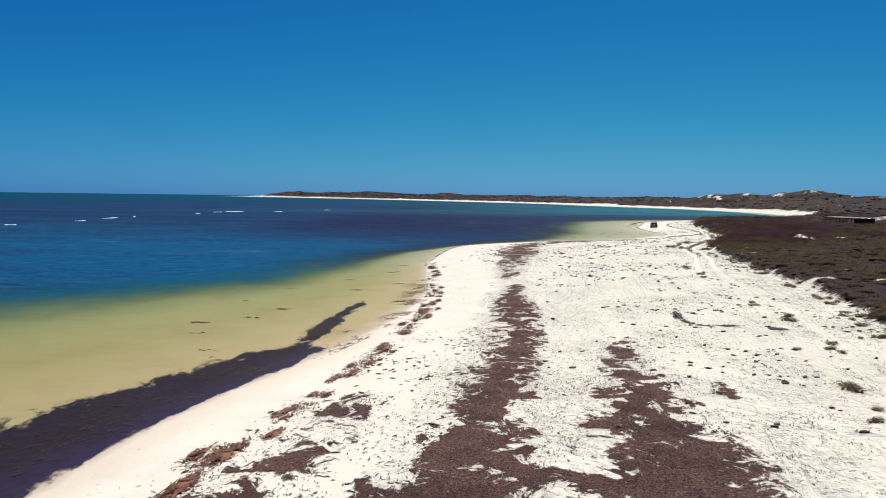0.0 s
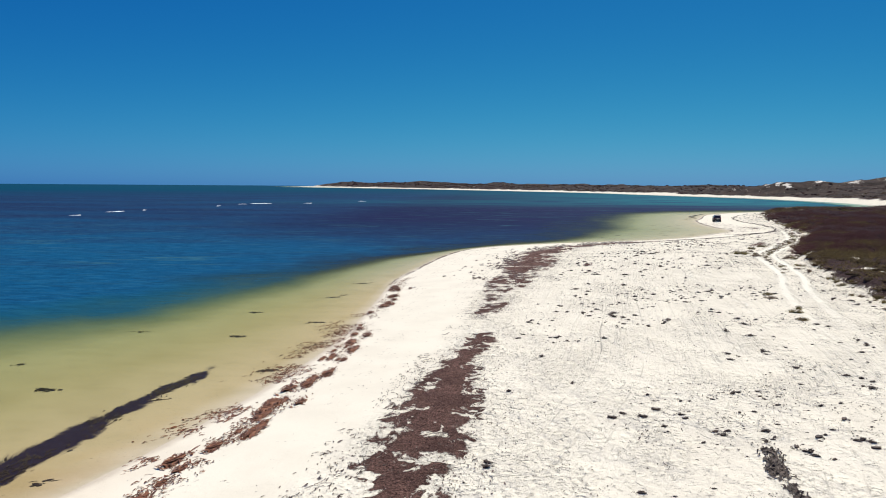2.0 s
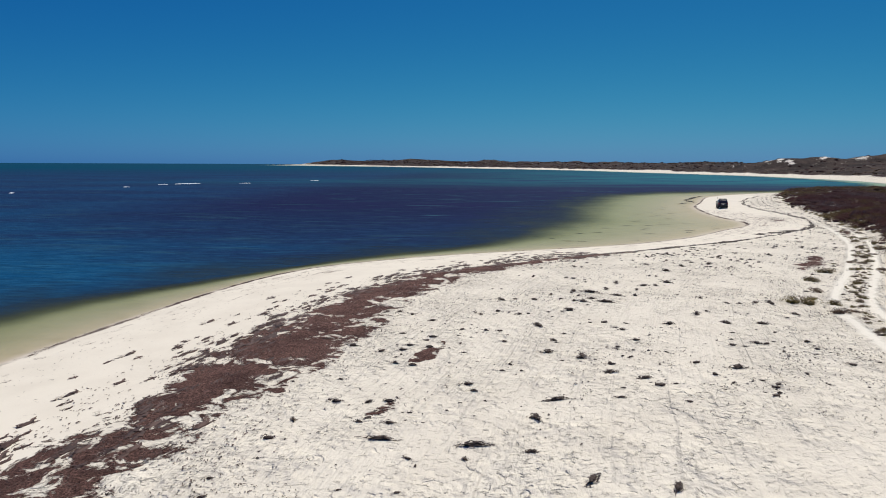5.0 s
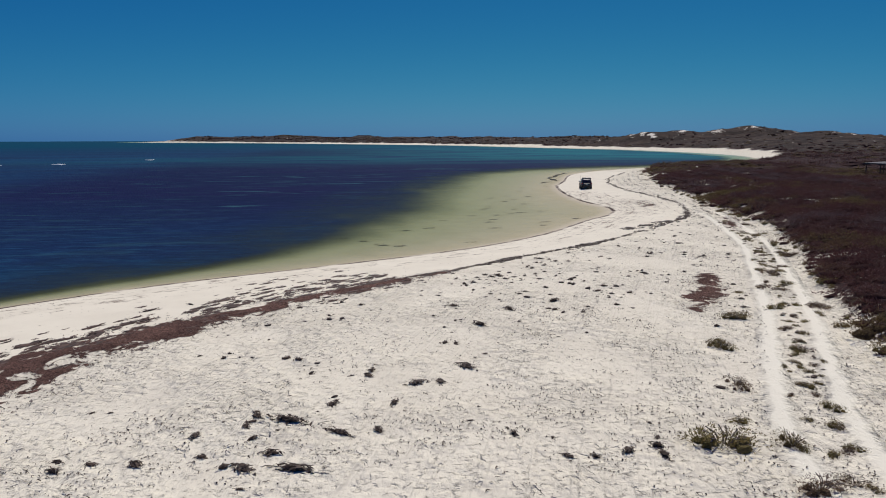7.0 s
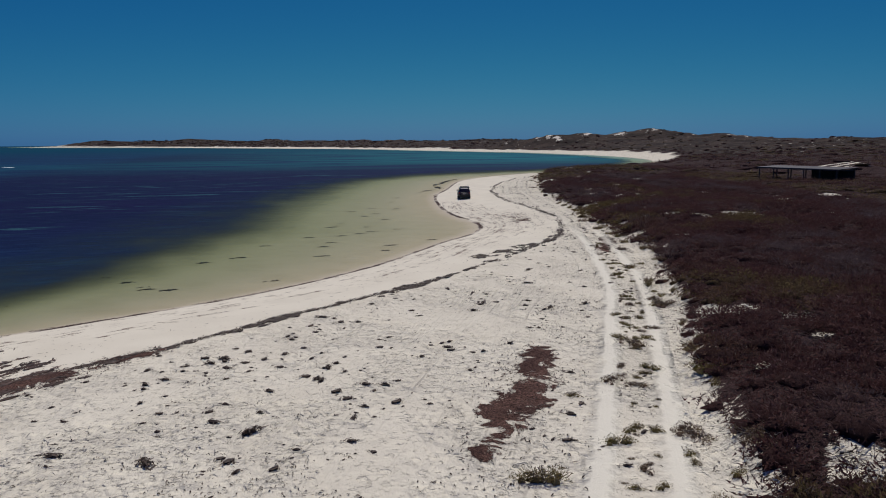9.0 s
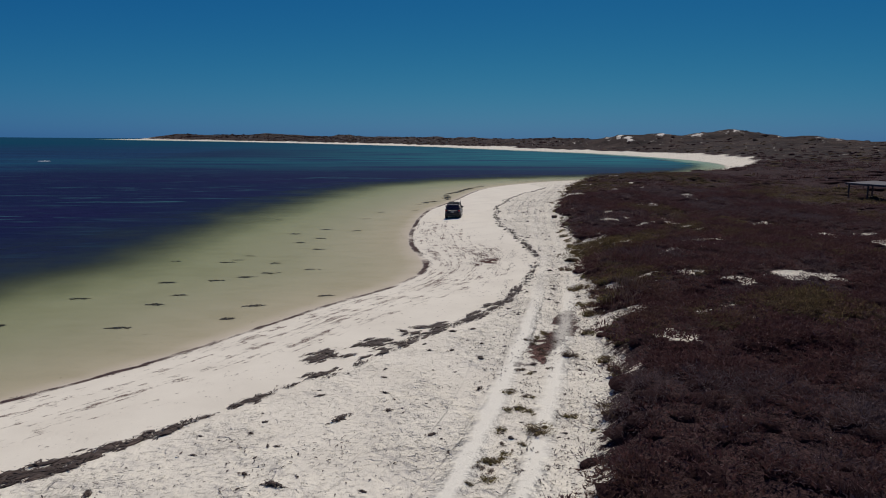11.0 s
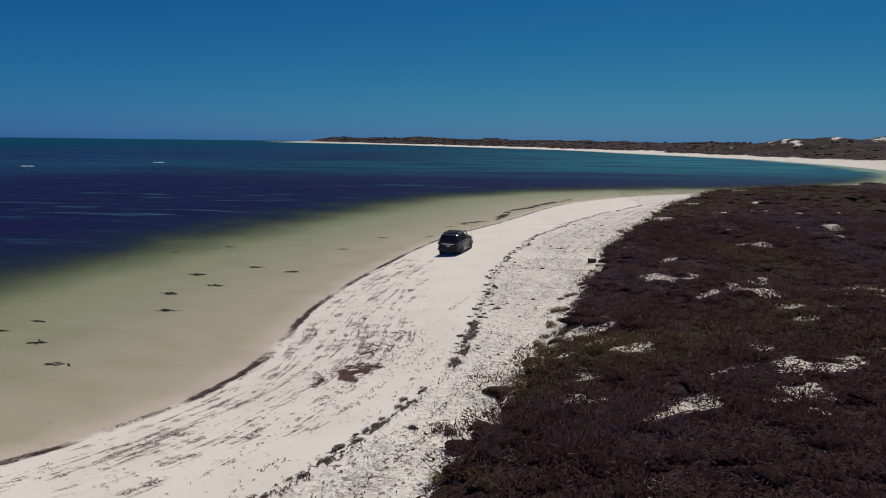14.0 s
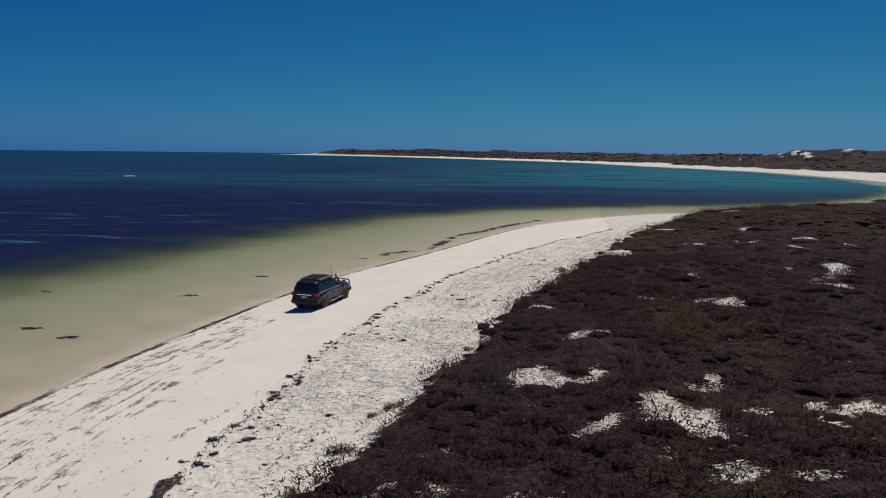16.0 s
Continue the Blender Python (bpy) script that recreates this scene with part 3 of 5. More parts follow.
# bare sandy places in the heath: x, y, radius
BARE = (
    (83.8, 212.4, 1.43), (86.6, 209, 1.29), (92.7, 210, 1.43), (89.5, 229, 0.81), (91, 219, 0.56), (87.5, 202.7, 0.73), (83.5, 197.1, 0.73), (82.7, 193.7, 0.65),
    (85.6, 194.3, 1.13), (79.9, 190.6, 0.88), (78, 201.6, 0.81), (77.1, 195.4, 0.48), (76.3, 192, 0.48), (70.3, 168.7, 0.42), (77.5, 178.2, 0.65), (75.7, 175.3, 0.56),
    (78, 174, 0.56), (76.3, 180.6, 0.81), (72.6, 166.9, 0.42), (72.6, 181.3, 1.10), (70.2, 175.2, 0.90), (68.6, 168.9, 0.35), (82, 183.1, 0.65), (87.6, 197.9, 0.56),
    (60.7, 143.8, 0.40), (59.3, 140.5, 0.56), (56, 139.4, 0.48), (151.5, 243.5, 2.60),
    (74.8, 172.8, 0.60), (79.7, 185.5, 0.50), (85.1, 218.4, 0.60), (90.5, 214.1, 0.60), (92, 234.3, 0.70), (91.9, 227.8, 0.60), (88.9, 205.3, 0.70), (87.1, 205.5, 0.60),
    (79.2, 206.8, 0.65), (82.1, 203.7, 0.40), (88.5, 213.2, 0.40), (53.1, 132.4, 0.75), (79.7, 203.6, 0.50), (80.5, 180.3, 0.50), (73.4, 173.0, 0.45), (77.2, 185.3, 0.35), (101, 252, 0.60), (102, 236, 0.60),
)


def far_edge(x, y):
    """The ragged upper edge of the distant beach, where sand has blown up the dunes."""
    return smooth(340, 520, y) * 26 * (clouds(x, y, 55, 37, 4) - 0.50)


def heath_cover(x, y, v):
    """Where the heath grows: from the dune's foot inland, with bare sandy gaps."""
    gaps = clouds(x, y, 3.6, 31, 4)
    edge = smooth(-0.7, 0.9, v + 1.5 * (clouds(x, y, 4, 33) - 0.5) + far_edge(x, y))
    open_sand = np.zeros(x.shape)
    for bx, by, r in BARE:
        hit = (np.abs(x - bx) < 4 * r) & (np.abs(y - by) < 4 * r)
        off = np.hypot((x[hit] - bx) * 0.75, y[hit] - by) / (1.08 * r) + 4.2 * (clouds(x[hit], y[hit], 0.9, 35) - 0.435)
        open_sand[hit] = np.maximum(open_sand[hit], 1 - smooth(0.7, 1.15, off))
    return edge * (1 - smooth(0.715, 0.75, gaps) * smooth(118, 106, x)) * (1 - open_sand)


def onward(start, step, count, end, power):
    """Ever longer steps from a start out to an end."""
    grow = np.linspace(0, 1, count + 1)[1:]
    return start + np.sign(end - start) * (step * count * grow + (abs(end - start) - step * count) * grow**power)


gx = np.concatenate([onward(-42, 0.72, 70, -4600, 3.0)[::-1], np.arange(-42, 118, 0.72), np.arange(118, 540, 6.0), onward(540, 6.0, 24, 4600, 2.6)])
gy = np.concatenate([onward(6, 0.75, 16, -4600, 3.2)[::-1], np.arange(6, 330, 0.75), np.arange(330, 960, 7.0), onward(960, 7.0, 60, 4600, 2.0)])
X, Y = (a.ravel() for a in np.meshgrid(gx, gy))
Z, SEA, VEG = lie(X, Y)
index = np.arange(X.size).reshape(len(gy), len(gx))
quads = np.stack([index[:-1, :-1], index[:-1, 1:], index[1:, 1:], index[1:, :-1]], -1).reshape(-1, 4)
near = (X > -45) & (X < 130) & (Y > -30) & (Y < 340)
wrack = np.zeros(X.size)
wrack[near] = band_strength(X[near], Y[near], BANDS[:7] + BANDS[8:])
drowned = np.zeros(X.size)
drowned[near] = band_strength(X[near], Y[near], BANDS[7:8]) * smooth(0.25, -0.6, SEA[near])
Z = Z + 0.16 * np.clip(wrack - 0.35, 0, 0.8) * clouds(X, Y, 1.5, 47) * (SEA > 1)
ground_mesh = mesh_from("ground", np.stack([X, Y, Z], 1), quads, SAND, True)
attribute(ground_mesh, "wrack", wrack)
attribute(ground_mesh, "drowned", drowned)
attribute(ground_mesh, "shore", SEA)
attribute(ground_mesh, "stain", smooth(62, 38, Y))
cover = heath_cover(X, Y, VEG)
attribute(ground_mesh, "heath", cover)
away = np.hypot(X - 60, Y - 150)
attribute(ground_mesh, "distance", smooth(170, 330, away) * smooth(0, 6, VEG + far_edge(X, Y)))
blowout = np.full(X.size, 0.12)
for bx, by, r in BLOWOUTS:
    blowout = np.maximum(blowout, 0.92 - np.hypot(X - bx, (Y - by) * 0.6) / (1.25 * r))
attribute(ground_mesh, "blowout", blowout)
rolled = smooth(176, 190, Y)  # further on the tide has smoothed all but a belt along the dune
attribute(ground_mesh, "churn", 0.05 + 0.95 * smooth(-0.4, 1.4, side(X, Y, tide_line)) * (1 + 0.5 * rolled))
attribute(ground_mesh, "veg", np.clip(VEG, -60, 60))
attribute(ground_mesh, "driven", smooth(-30, -24, VEG) * smooth(11, 15, SEA) * (1 - 0.3 * rolled))
reach = np.interp(Y, [60, 110, 150, 168, 186, 196, 214, 228, 240], [2.0, 4.5, 7.0, 7.0, 7.5, 9.0, 7.5, 4.5, 1.5])
amount = np.interp(Y, [70, 110, 140, 165, 180, 200, 222, 234, 242], [0.0, 0.55, 0.85, 0.8, 0.9, 1.0, 1.0, 0.6, 0.0])
attribute(ground_mesh, "tide", amount * smooth(0.2, 1.0, SEA) * (1 - smooth(0.7, 1.15, SEA / reach)))
attribute(ground_mesh, "rim", smooth(90, 130, Y) * (1 - smooth(330, 380, Y)))
for name, line in (("run", shore_line), ("run_inland", dune_line)):
    covered = np.zeros(X.size)
    covered[near] = run_along(X[near], Y[near], line)
    attribute(ground_mesh, name, covered)
track_line = smooth_line(TRACK)
attribute(ground_mesh, "track", np.where(near, to_line(X, Y, track_line), 30.0))
attribute(ground_mesh, "worn", smooth(62, 104, Y) * (1 - 0.85 * smooth(172, 196, Y)))
ground = tagged(new("ground", ground_mesh), "white sandy beach running into low dunes and shallow sea bed", "beach", kind="structure")

# ---- sea ----
wx, wy = spread(-60, 110, 1.1, True, 60, 4600), spread(0, 345, 1.3, True, 60, 4600)
WX, WY = (a.ravel() for a in np.meshgrid(wx, wy))
off_shore = side(WX, WY, shore_line)
deep_side = side(WX, WY, deep_line)
shallow = np.maximum(-off_shore, 0)
q = np.where(deep_side > 0, shallow / (shallow + np.maximum(deep_side, 0) + 1e-6), 1 + -deep_side / 60)
index = np.arange(WX.size).reshape(len(wy), len(wx))
quads = np.stack([index[:-1, :-1], index[:-1, 1:], index[1:, 1:], index[1:, :-1]], -1).reshape(-1, 4)
wet_quads = quads[(off_shore[quads] < 2.0).any(1)]
used, compact = np.unique(wet_quads, return_inverse=True)
sea_mesh = mesh_from("sea", np.stack([WX[used], WY[used], 0 * used], 1), compact.reshape(-1, 4), WATER, True)
attribute(sea_mesh, "depth", q[used])
attribute(sea_mesh, "bay", (smooth(330, 520, WY) * smooth(330, 30, shallow) * 0.9)[used])
attribute(sea_mesh, "reef", (smooth(105, 235, WY + 0.30 * WX) * (1 - 0.45 * smooth(-25, -75, WX)))[used])
attribute(sea_mesh, "olive", smooth(125, 80, WY)[used])
attribute(sea_mesh, "offing", smooth(350, 1400, np.hypot(WX, WY))[used])
# sandy gaps between the weed beds: x, y, reach
SANDY = ((8, 292, 14), (24, 290, 14), (37, 297, 12), (28, 264, 10), (36, 261, 8), (52, 331, 12), (41, 324, 9), (14, 263, 12), (10, 236, 10), (-10, 269, 12), (11, 211, 8), (-22, 200, 12), (-38, 119, 9), (-29, 116, 8), (-63, 146, 10))
sandy = np.full(WX.size, 0.22) * smooth(40, 160, np.hypot(WX, WY)) * (1 - smooth(400, 900, WY))
for sx, sy, reach in SANDY:
    sandy = np.maximum(sandy, np.exp(-(((WX - sx) / reach) ** 2 + ((WY - sy) / reach * 1.4) ** 2)))
attribute(sea_mesh, "streaks", sandy[used])
tagged(new("sea", sea_mesh), "clear sea, sandy yellow-green shallows turning deep blue", "sea", kind="structure")


# ---- heath: low shrubs of many small leaves and twigs ----
def shrub_leaves(rng, cx, cy, cz, radius, height, count, size, sort):
    """Pointed leaves and twigs over low domes; arrays hold one entry for each shrub."""
    who = np.repeat(np.arange(len(cx)), count)
    n = len(who)
    a, s = rng.uniform(0, 2 * np.pi, n), np.sqrt(rng.uniform(0, 1, n))
    lump = 1 + 0.35 * np.sin(3 * a + cx[who] * 7) * s
    px, py = cx[who] + radius[who] * s * lump * np.cos(a), cy[who] + radius[who] * s * lump * np.sin(a)
    top = height[who] * np.sqrt(np.maximum(1 - s**2 * 0.92, 0))
    pz = cz[who] + top * rng.uniform(0.45, 1.0, n)
    way = np.stack([np.cos(a) * s * 0.9, np.sin(a) * s * 0.9, 0.25 + 0.6 * (1 - s)], 1) + rng.normal(0, 0.5, (n, 3))
    way /= np.linalg.norm(way, axis=1, keepdims=True)
    flat = np.cross(way, rng.normal(0, 1, (n, 3)))
    flat /= np.linalg.norm(flat, axis=1, keepdims=True) + 1e-6
    length = size[who] * rng.uniform(0.6, 1.7, n)
    twig = rng.uniform(0, 1, n) < np.where(sort[who] < 0.16, 0.7, 0.10)
    wide = np.where(twig, 0.09, 0.30) * length
    length = np.where(twig, length * 1.9, length)
    base = np.stack([px, py, pz], 1)
    tri = np.stack([base - flat * wide[:, None] * 0.5, base + flat * wide[:, None] * 0.5, base + way * length[:, None]], 1)
    return tri.reshape(-1, 3), np.repeat(sort[who], 3)


def domes(rng, cx, cy, cz, radius, height, sides=7):
    """Low uneven mounds of twigs, one for each shrub, that carry the leaves."""
    n = len(cx)
    a = np.linspace(0, 2 * np.pi, sides, endpoint=False)[None] + rng.uniform(0, 1, (n, 1))
    rings = []
    for share_r, share_z in ((1.0, -0.25), (0.92, 0.35), (0.62, 0.82)):
        r = radius[:, None] * share_r * rng.uniform(0.78, 1.15, (n, sides)) * (1 + 0.35 * np.sin(3 * a + cx[:, None] * 7) * share_r) * 0.9
        z = cz[:, None] + height[:, None] * share_z * rng.uniform(0.8, 1.15, (n, sides))
        rings.append(np.stack([cx[:, None] + r * np.cos(a), cy[:, None] + r * np.sin(a), z], -1))
    apex = np.stack([cx, cy, cz + height * rng.uniform(0.9, 1.05, n)], -1)[:, None]
    verts = np.concatenate([*rings, apex], 1).reshape(-1, 3)
    k = np.arange(sides)
    j = (k + 1) % sides
    tris = [np.stack([k + o, j + o, j + o + sides], 1) for o in (0, sides)] + [np.stack([k + o, j + o + sides, k + o + sides], 1) for o in (0, sides)]
    tris.append(np.stack([k + 2 * sides, j + 2 * sides, np.full(sides, 3 * sides)], 1))
    faces = (np.arange(n)[:, None, None] * (3 * sides + 1) + np.concatenate(tris)[None]).reshape(-1, 3)
    return verts, faces


path_line = np.array([(r[1], r[2]) for r in PATH[10:]])


def heath_patch(name, label, seed, spots, radius, height, count, size, inner, greener=0.0):
    rng = np.random.default_rng(seed)
    x, y = spots
    z, _, v = lie(x, y)
    keep = rng.uniform(0, 1, len(x)) < heath_cover(x, y, v)
    x, y, z = x[keep], y[keep], z[keep]
    big = rng.uniform(0, 1, len(x)) ** 3
    r = radius * (0.62 + 0.7 * big)
    h = height * (0.5 + 0.6 * big) * (0.55 + 0.9 * clouds(x, y, 6, 41))
    sort = np.clip((clouds(x, y, 9, 43, 3) - 0.5) * 1.7 + 0.42 + greener + rng.uniform(-0.2, 0.2, len(x)) + 0.13 * (1 - smooth(0.5, 4, v[keep])) + 0.55 * (1 - smooth(85, 140, y)) - 0.12 * smooth(140, 165, y), 0, 1)
    nearness = 0.75 + 0.75 * (1 - smooth(10, 26, to_line(x, y, path_line)))
    share_of = np.maximum((count * nearness * (r / radius) ** 2 * 1.25).astype(int), 12)
    verts, tone = shrub_leaves(rng, x, y, z - 0.03, r, h, share_of, np.full(len(x), size), sort)
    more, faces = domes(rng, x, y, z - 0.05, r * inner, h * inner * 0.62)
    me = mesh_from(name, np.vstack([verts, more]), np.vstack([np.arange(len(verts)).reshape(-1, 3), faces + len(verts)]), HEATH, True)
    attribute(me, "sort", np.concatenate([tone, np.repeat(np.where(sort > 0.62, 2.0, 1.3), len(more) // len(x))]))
    return tagged(new(name, me), label, "shrubs", kind="stuff")


def scatter(seed, x0, x1, y0, y1, gap):
    rng = np.random.default_rng(seed)
    sx, sy = np.meshgrid(np.arange(x0, x1, gap), np.arange(y0, y1, gap))
    return sx.ravel() + rng.uniform(-0.5, 0.5, sx.size) * gap * 1.1, sy.ravel() + rng.uniform(-0.5, 0.5, sx.size) * gap * 1.1


def within(spots, keep):
    return spots[0][keep], spots[1][keep]


spots = scatter(51, 20, 135, 20, 330, 0.95)
veg_side = side(*spots, dune_line)
close = (veg_side > -1.5) & (veg_side < np.where(spots[1] > 138, 30, 14)) & (spots[1] > 105) & (spots[1] < 246)
heath_patch("heath", "dense low coastal heath, dark brown and olive with bare twigs", 61, within(spots, close), 1.0, 0.80, 165, 0.120, 0.60)
spots = scatter(53, 10, 135, 10, 332, 1.55)
veg_side = side(*spots, dune_line)
near_walk = (veg_side < np.where(spots[1] > 138, 30, 14)) & (spots[1] > 105) & (spots[1] < 246)
rest = (veg_side > -1.0) & ~near_walk & (veg_side < 60) & (spots[0] < 0.72 * spots[1] + 32)
heath_patch("middle_heath", "low coastal heath further along the dunes", 62, within(spots, rest), 1.45, 0.70, 50, 0.18, 0.62, 0.30)
spots = scatter(52, 60, 420, 0, 420, 4.4)
veg_side = side(*spots, dune_line)
out = (veg_side > 55) | ((spots[1] >= 330) & (veg_side > 0)) | ((spots[0] > 135) & (veg_side > 30))
out &= spots[0] < 0.85 * spots[1] + 45
heath_patch("far_heath", "olive-brown heath over the far dunes", 63, within(spots, out), 2.6, 0.75, 16, 0.42, 0.85)
rng = np.random.default_rng(64)
fy = 420 + 2450 * rng.uniform(0, 1, 27000) ** 1.5
fx = rng.uniform(-760, 760, 27000)
fv = side(fx, fy, dune_line)
keep = (fv + far_edge(fx, fy) > 3) & (fv < 330) & (rng.uniform(0, 1, 27000) < 0.75)
fx, fy = fx[keep], fy[keep]
clear_of_sand = np.ones(len(fx), bool)
for bx, by, r in BLOWOUTS:
    clear_of_sand &= np.hypot(fx - bx, (fy - by) * 0.6) > r * 1.25
fx, fy = fx[clear_of_sand], fy[clear_of_sand]
far_size = 1.1 + fy / 1000
far_verts, far_faces = domes(rng, fx, fy, lie(fx, fy)[0] - 0.3, far_size * rng.uniform(0.7, 1.5, len(fx)), far_size * rng.uniform(0.25, 0.6, len(fx)), 6)
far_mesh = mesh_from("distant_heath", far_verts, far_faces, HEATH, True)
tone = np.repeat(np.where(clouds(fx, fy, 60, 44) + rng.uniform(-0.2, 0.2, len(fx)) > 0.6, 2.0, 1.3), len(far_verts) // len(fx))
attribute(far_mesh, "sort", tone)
tagged(new("distant_heath", far_mesh), "dark scrub over the distant dune ridge", "shrubs", kind="stuff")


# ---- cast-up weed: curled strips ----
def strips(rng, x, y, z, length, width, heading, lift=0.35):
    """Curled strips of weed lying at the given places; each has three bent quads."""
    n = len(x)
    bend = rng.normal(0, 0.18, n)
    steps = np.linspace(-0.5, 0.5, 4)
    a = heading[:, None] + bend[:, None] * steps * 2
    along = length[:, None] * steps
    px, py = x[:, None] + along * np.cos(a), y[:, None] + along * np.sin(a)
    taper = np.array([0.35, 1.0, 0.9, 0.25])
    half = 0.5 * width[:, None] * taper * rng.uniform(0.6, 1.3, (n, 4))
    nx, ny = -np.sin(a) * half, np.cos(a) * half
    rise = width[:, None] * lift * np.array([0.1, 1.0, 0.8, 0.1]) * rng.uniform(0.2, 1.4, (n, 4))
    tilt = width[:, None] * rng.uniform(-0.25, 0.6, (n, 4)) * lift
    left = np.stack([px - nx, py - ny, z[:, None] + rise + 0.012], -1)
    right = np.stack([px + nx, py + ny, z[:, None] + rise + np.maximum(tilt, -rise) + 0.012], -1)
    verts = np.stack([left, right], 2).reshape(-1, 3)
    base = (np.arange(n) * 8)[:, None, None]
    quad = np.array([[0, 1, 3, 2], [2, 3, 5, 4], [4, 5, 7, 6]])
    return verts, (base + quad).reshape(-1, 4)


def litter(name, label, seed, x, y, length, width, heading, material, lift=0.35, z=None):
    rng = np.random.default_rng(seed)
    n = len(x)
    z = lie(x, y)[0] if z is None else np.full(n, z)
    verts, faces = strips(rng, x, y, z, length * rng.uniform(0.4, 1.7, n), width * rng.uniform(0.4, 1.5, n), heading + rng.normal(0, 0.45, n), lift)
    return tagged(new(name, mesh_from(name, verts, faces, material)), label, "seaweed", kind="stuff")


def along(rng, line, n, spread_out, start=0.0, end=1.0):
    """Random places near a line, with the line's own heading there."""
    seg = np.diff(line[:, :2], axis=0)
    run = np.concatenate([[0], np.cumsum(np.hypot(*seg.T))])
    s = run[-1] * rng.uniform(start, end, n)
    k = np.clip(np.searchsorted(run, s) - 1, 0, len(seg) - 1)
    u = (s - run[k]) / (run[k + 1] - run[k])
    heading = np.arctan2(seg[k, 1], seg[k, 0])
    off = rng.normal(0, 1, n) * spread_out
    p = line[k, :2] + seg[k] * u[:, None]
    return p[:, 0] - np.sin(heading) * off, p[:, 1] + np.cos(heading) * off, heading


def patchy(rng, x, y, size, seed, cut):
    return clouds(x, y, size, seed, 3) + rng.normal(0, 0.05, len(x)) > cut


def offset_line(line, d, lo, hi):
    """A coast line moved d metres inland, between two values of y."""
    seg = np.gradient(line, axis=0)
    seg /= np.linalg.norm(seg, axis=1, keepdims=True)
    moved = line + np.stack([seg[:, 1], -seg[:, 0]], 1) * d
    return moved[(line[:, 1] > lo) & (line[:, 1] < hi)]


def tide_heading(y):
    return np.interp(y, [15, 110, 138, 165, 190, 235], [1.4, 1.4, 0.75, 0.7, 1.15, 1.3])


rng = np.random.default_rng(71)
pieces = []
for band, amount in zip(BANDS[:7], (11000, 14000, 7000, 2500, 700, 600, 700)):
    b = smooth_line(band, 4)
    mx, my, h = along(rng, b, amount, 0.0)
    w = np.interp(my, b[np.argsort(b[:, 1]), 1], b[np.argsort(b[:, 1]), 2])
    off = rng.normal(0, 0.85, amount) * w
    pieces.append((mx - np.sin(h) * off, my + np.cos(h) * off, h))
x, y, h = (np.concatenate(c) for c in zip(*pieces))
keep = patchy(rng, x * 1.6, y, 2.2, 81, 0.40) & (y > 8)
litter("dry_sea_grass", "drifts of dry brown sea grass cast up on the sand", 72, x[keep], y[keep], 0.12, 0.034, h[keep], BROWN_WEED, 0.5)

# dark strands scattered over the upper beach
x, y = rng.uniform(-8, 75, 150000), rng.uniform(15, 235, 150000)
d, v = side(x, y, shore_line), side(x, y, dune_line)
streaky = clouds(x * np.cos(0.25) - y * np.sin(0.25), (x * np.sin(0.25) + y * np.cos(0.25)) * 0.55, 2.4, 83, 4)
keep = (d > 5) & (v < 0.5) & (streaky + 0.10 * smooth(6, 20, d) + 0.05 * smooth(100, 130, y) > rng.uniform(0.69, 0.82, len(x))) & (to_line(x, y, track_line) > 1.0) & ((y < 42) | (side(x, y, tide_line) > 0.1))
keep &= (d > 9) | (rng.uniform(0, 1, len(x)) < 0.3)
litter("weed_strands", "dark dried weed strands strewn over white sand", 73, x[keep], y[keep], 0.12, 0.030, tide_heading(y[keep]) + rng.normal(0, 1.2, int(keep.sum())), DARK_WEED, 0.8)

x, y = rng.uniform(-8, 75, 560000), rng.uniform(15, 235, 560000)
d, v = side(x, y, shore_line), side(x, y, dune_line)
turned = x * math.sin(0.25) + y * math.cos(0.25)
streaky = 0.55 * clouds(x * 1.3, turned * 2.2, 1.5, 84, 3) + 0.45 * clouds(x, y, 6.5, 86, 3)
rut_side = np.abs(to_line(x, y, track_line) - 0.95)
keep = (d > 7) & (v < 1.0) & (streaky + 0.06 * smooth(10, 22, d) + 0.08 * smooth(-9, -2, v) + 0.05 * smooth(6, 2, rut_side) > rng.uniform(0.63, 0.78, len(x))) & (rut_side > 0.38) & ((y < 42) | (side(x, y, tide_line) > 0.1))
litter("weed_flecks", "small dark flecks of dried weed on the sand", 80, x[keep], y[keep], 0.075, 0.026, rng.uniform(-1.6, 1.6, int(keep.sum())), DARK_WEED, 0.9)

belt = smooth_line(((-1.5, 18), (0.2, 30), (2.2, 44), (3.4, 56), (4.2, 66), (5.0, 78), (6.5, 92), (8.5, 105), (10.5, 120)))
x, y, h = along(rng, belt, 6000, 1.35)
keep = patchy(rng, x * 1.5, y, 1.6, 98, 0.47) & (side(x, y, tide_line) > -0.6)
litter("loose_strands", "thin dark strands of weed strewn beside the drifts", 82, x[keep], y[keep], 0.20, 0.036, h[keep] - 0.5, DARK_WEED, 0.5)
for scarp in (((17.6, 53.0), (17.2, 51.0), (17.0, 49.0), (17.7, 47.7), (19.6, 47.3), (20.4, 46.9)), ((21.6, 46.2), (22.6, 45.9))):
    x, y, h = along(rng, smooth_line(scarp), 1900, 0.15)
    keep = patchy(rng, x, y, 1.2, 99, 0.46)
    litter("matted_ledge", "dark matted roots along a small eroded sand ledge", 83, x[keep], y[keep], 0.20, 0.055, h[keep], DARK_WEED, 0.7)

# lines left by the tide along the water's edge
pieces = []
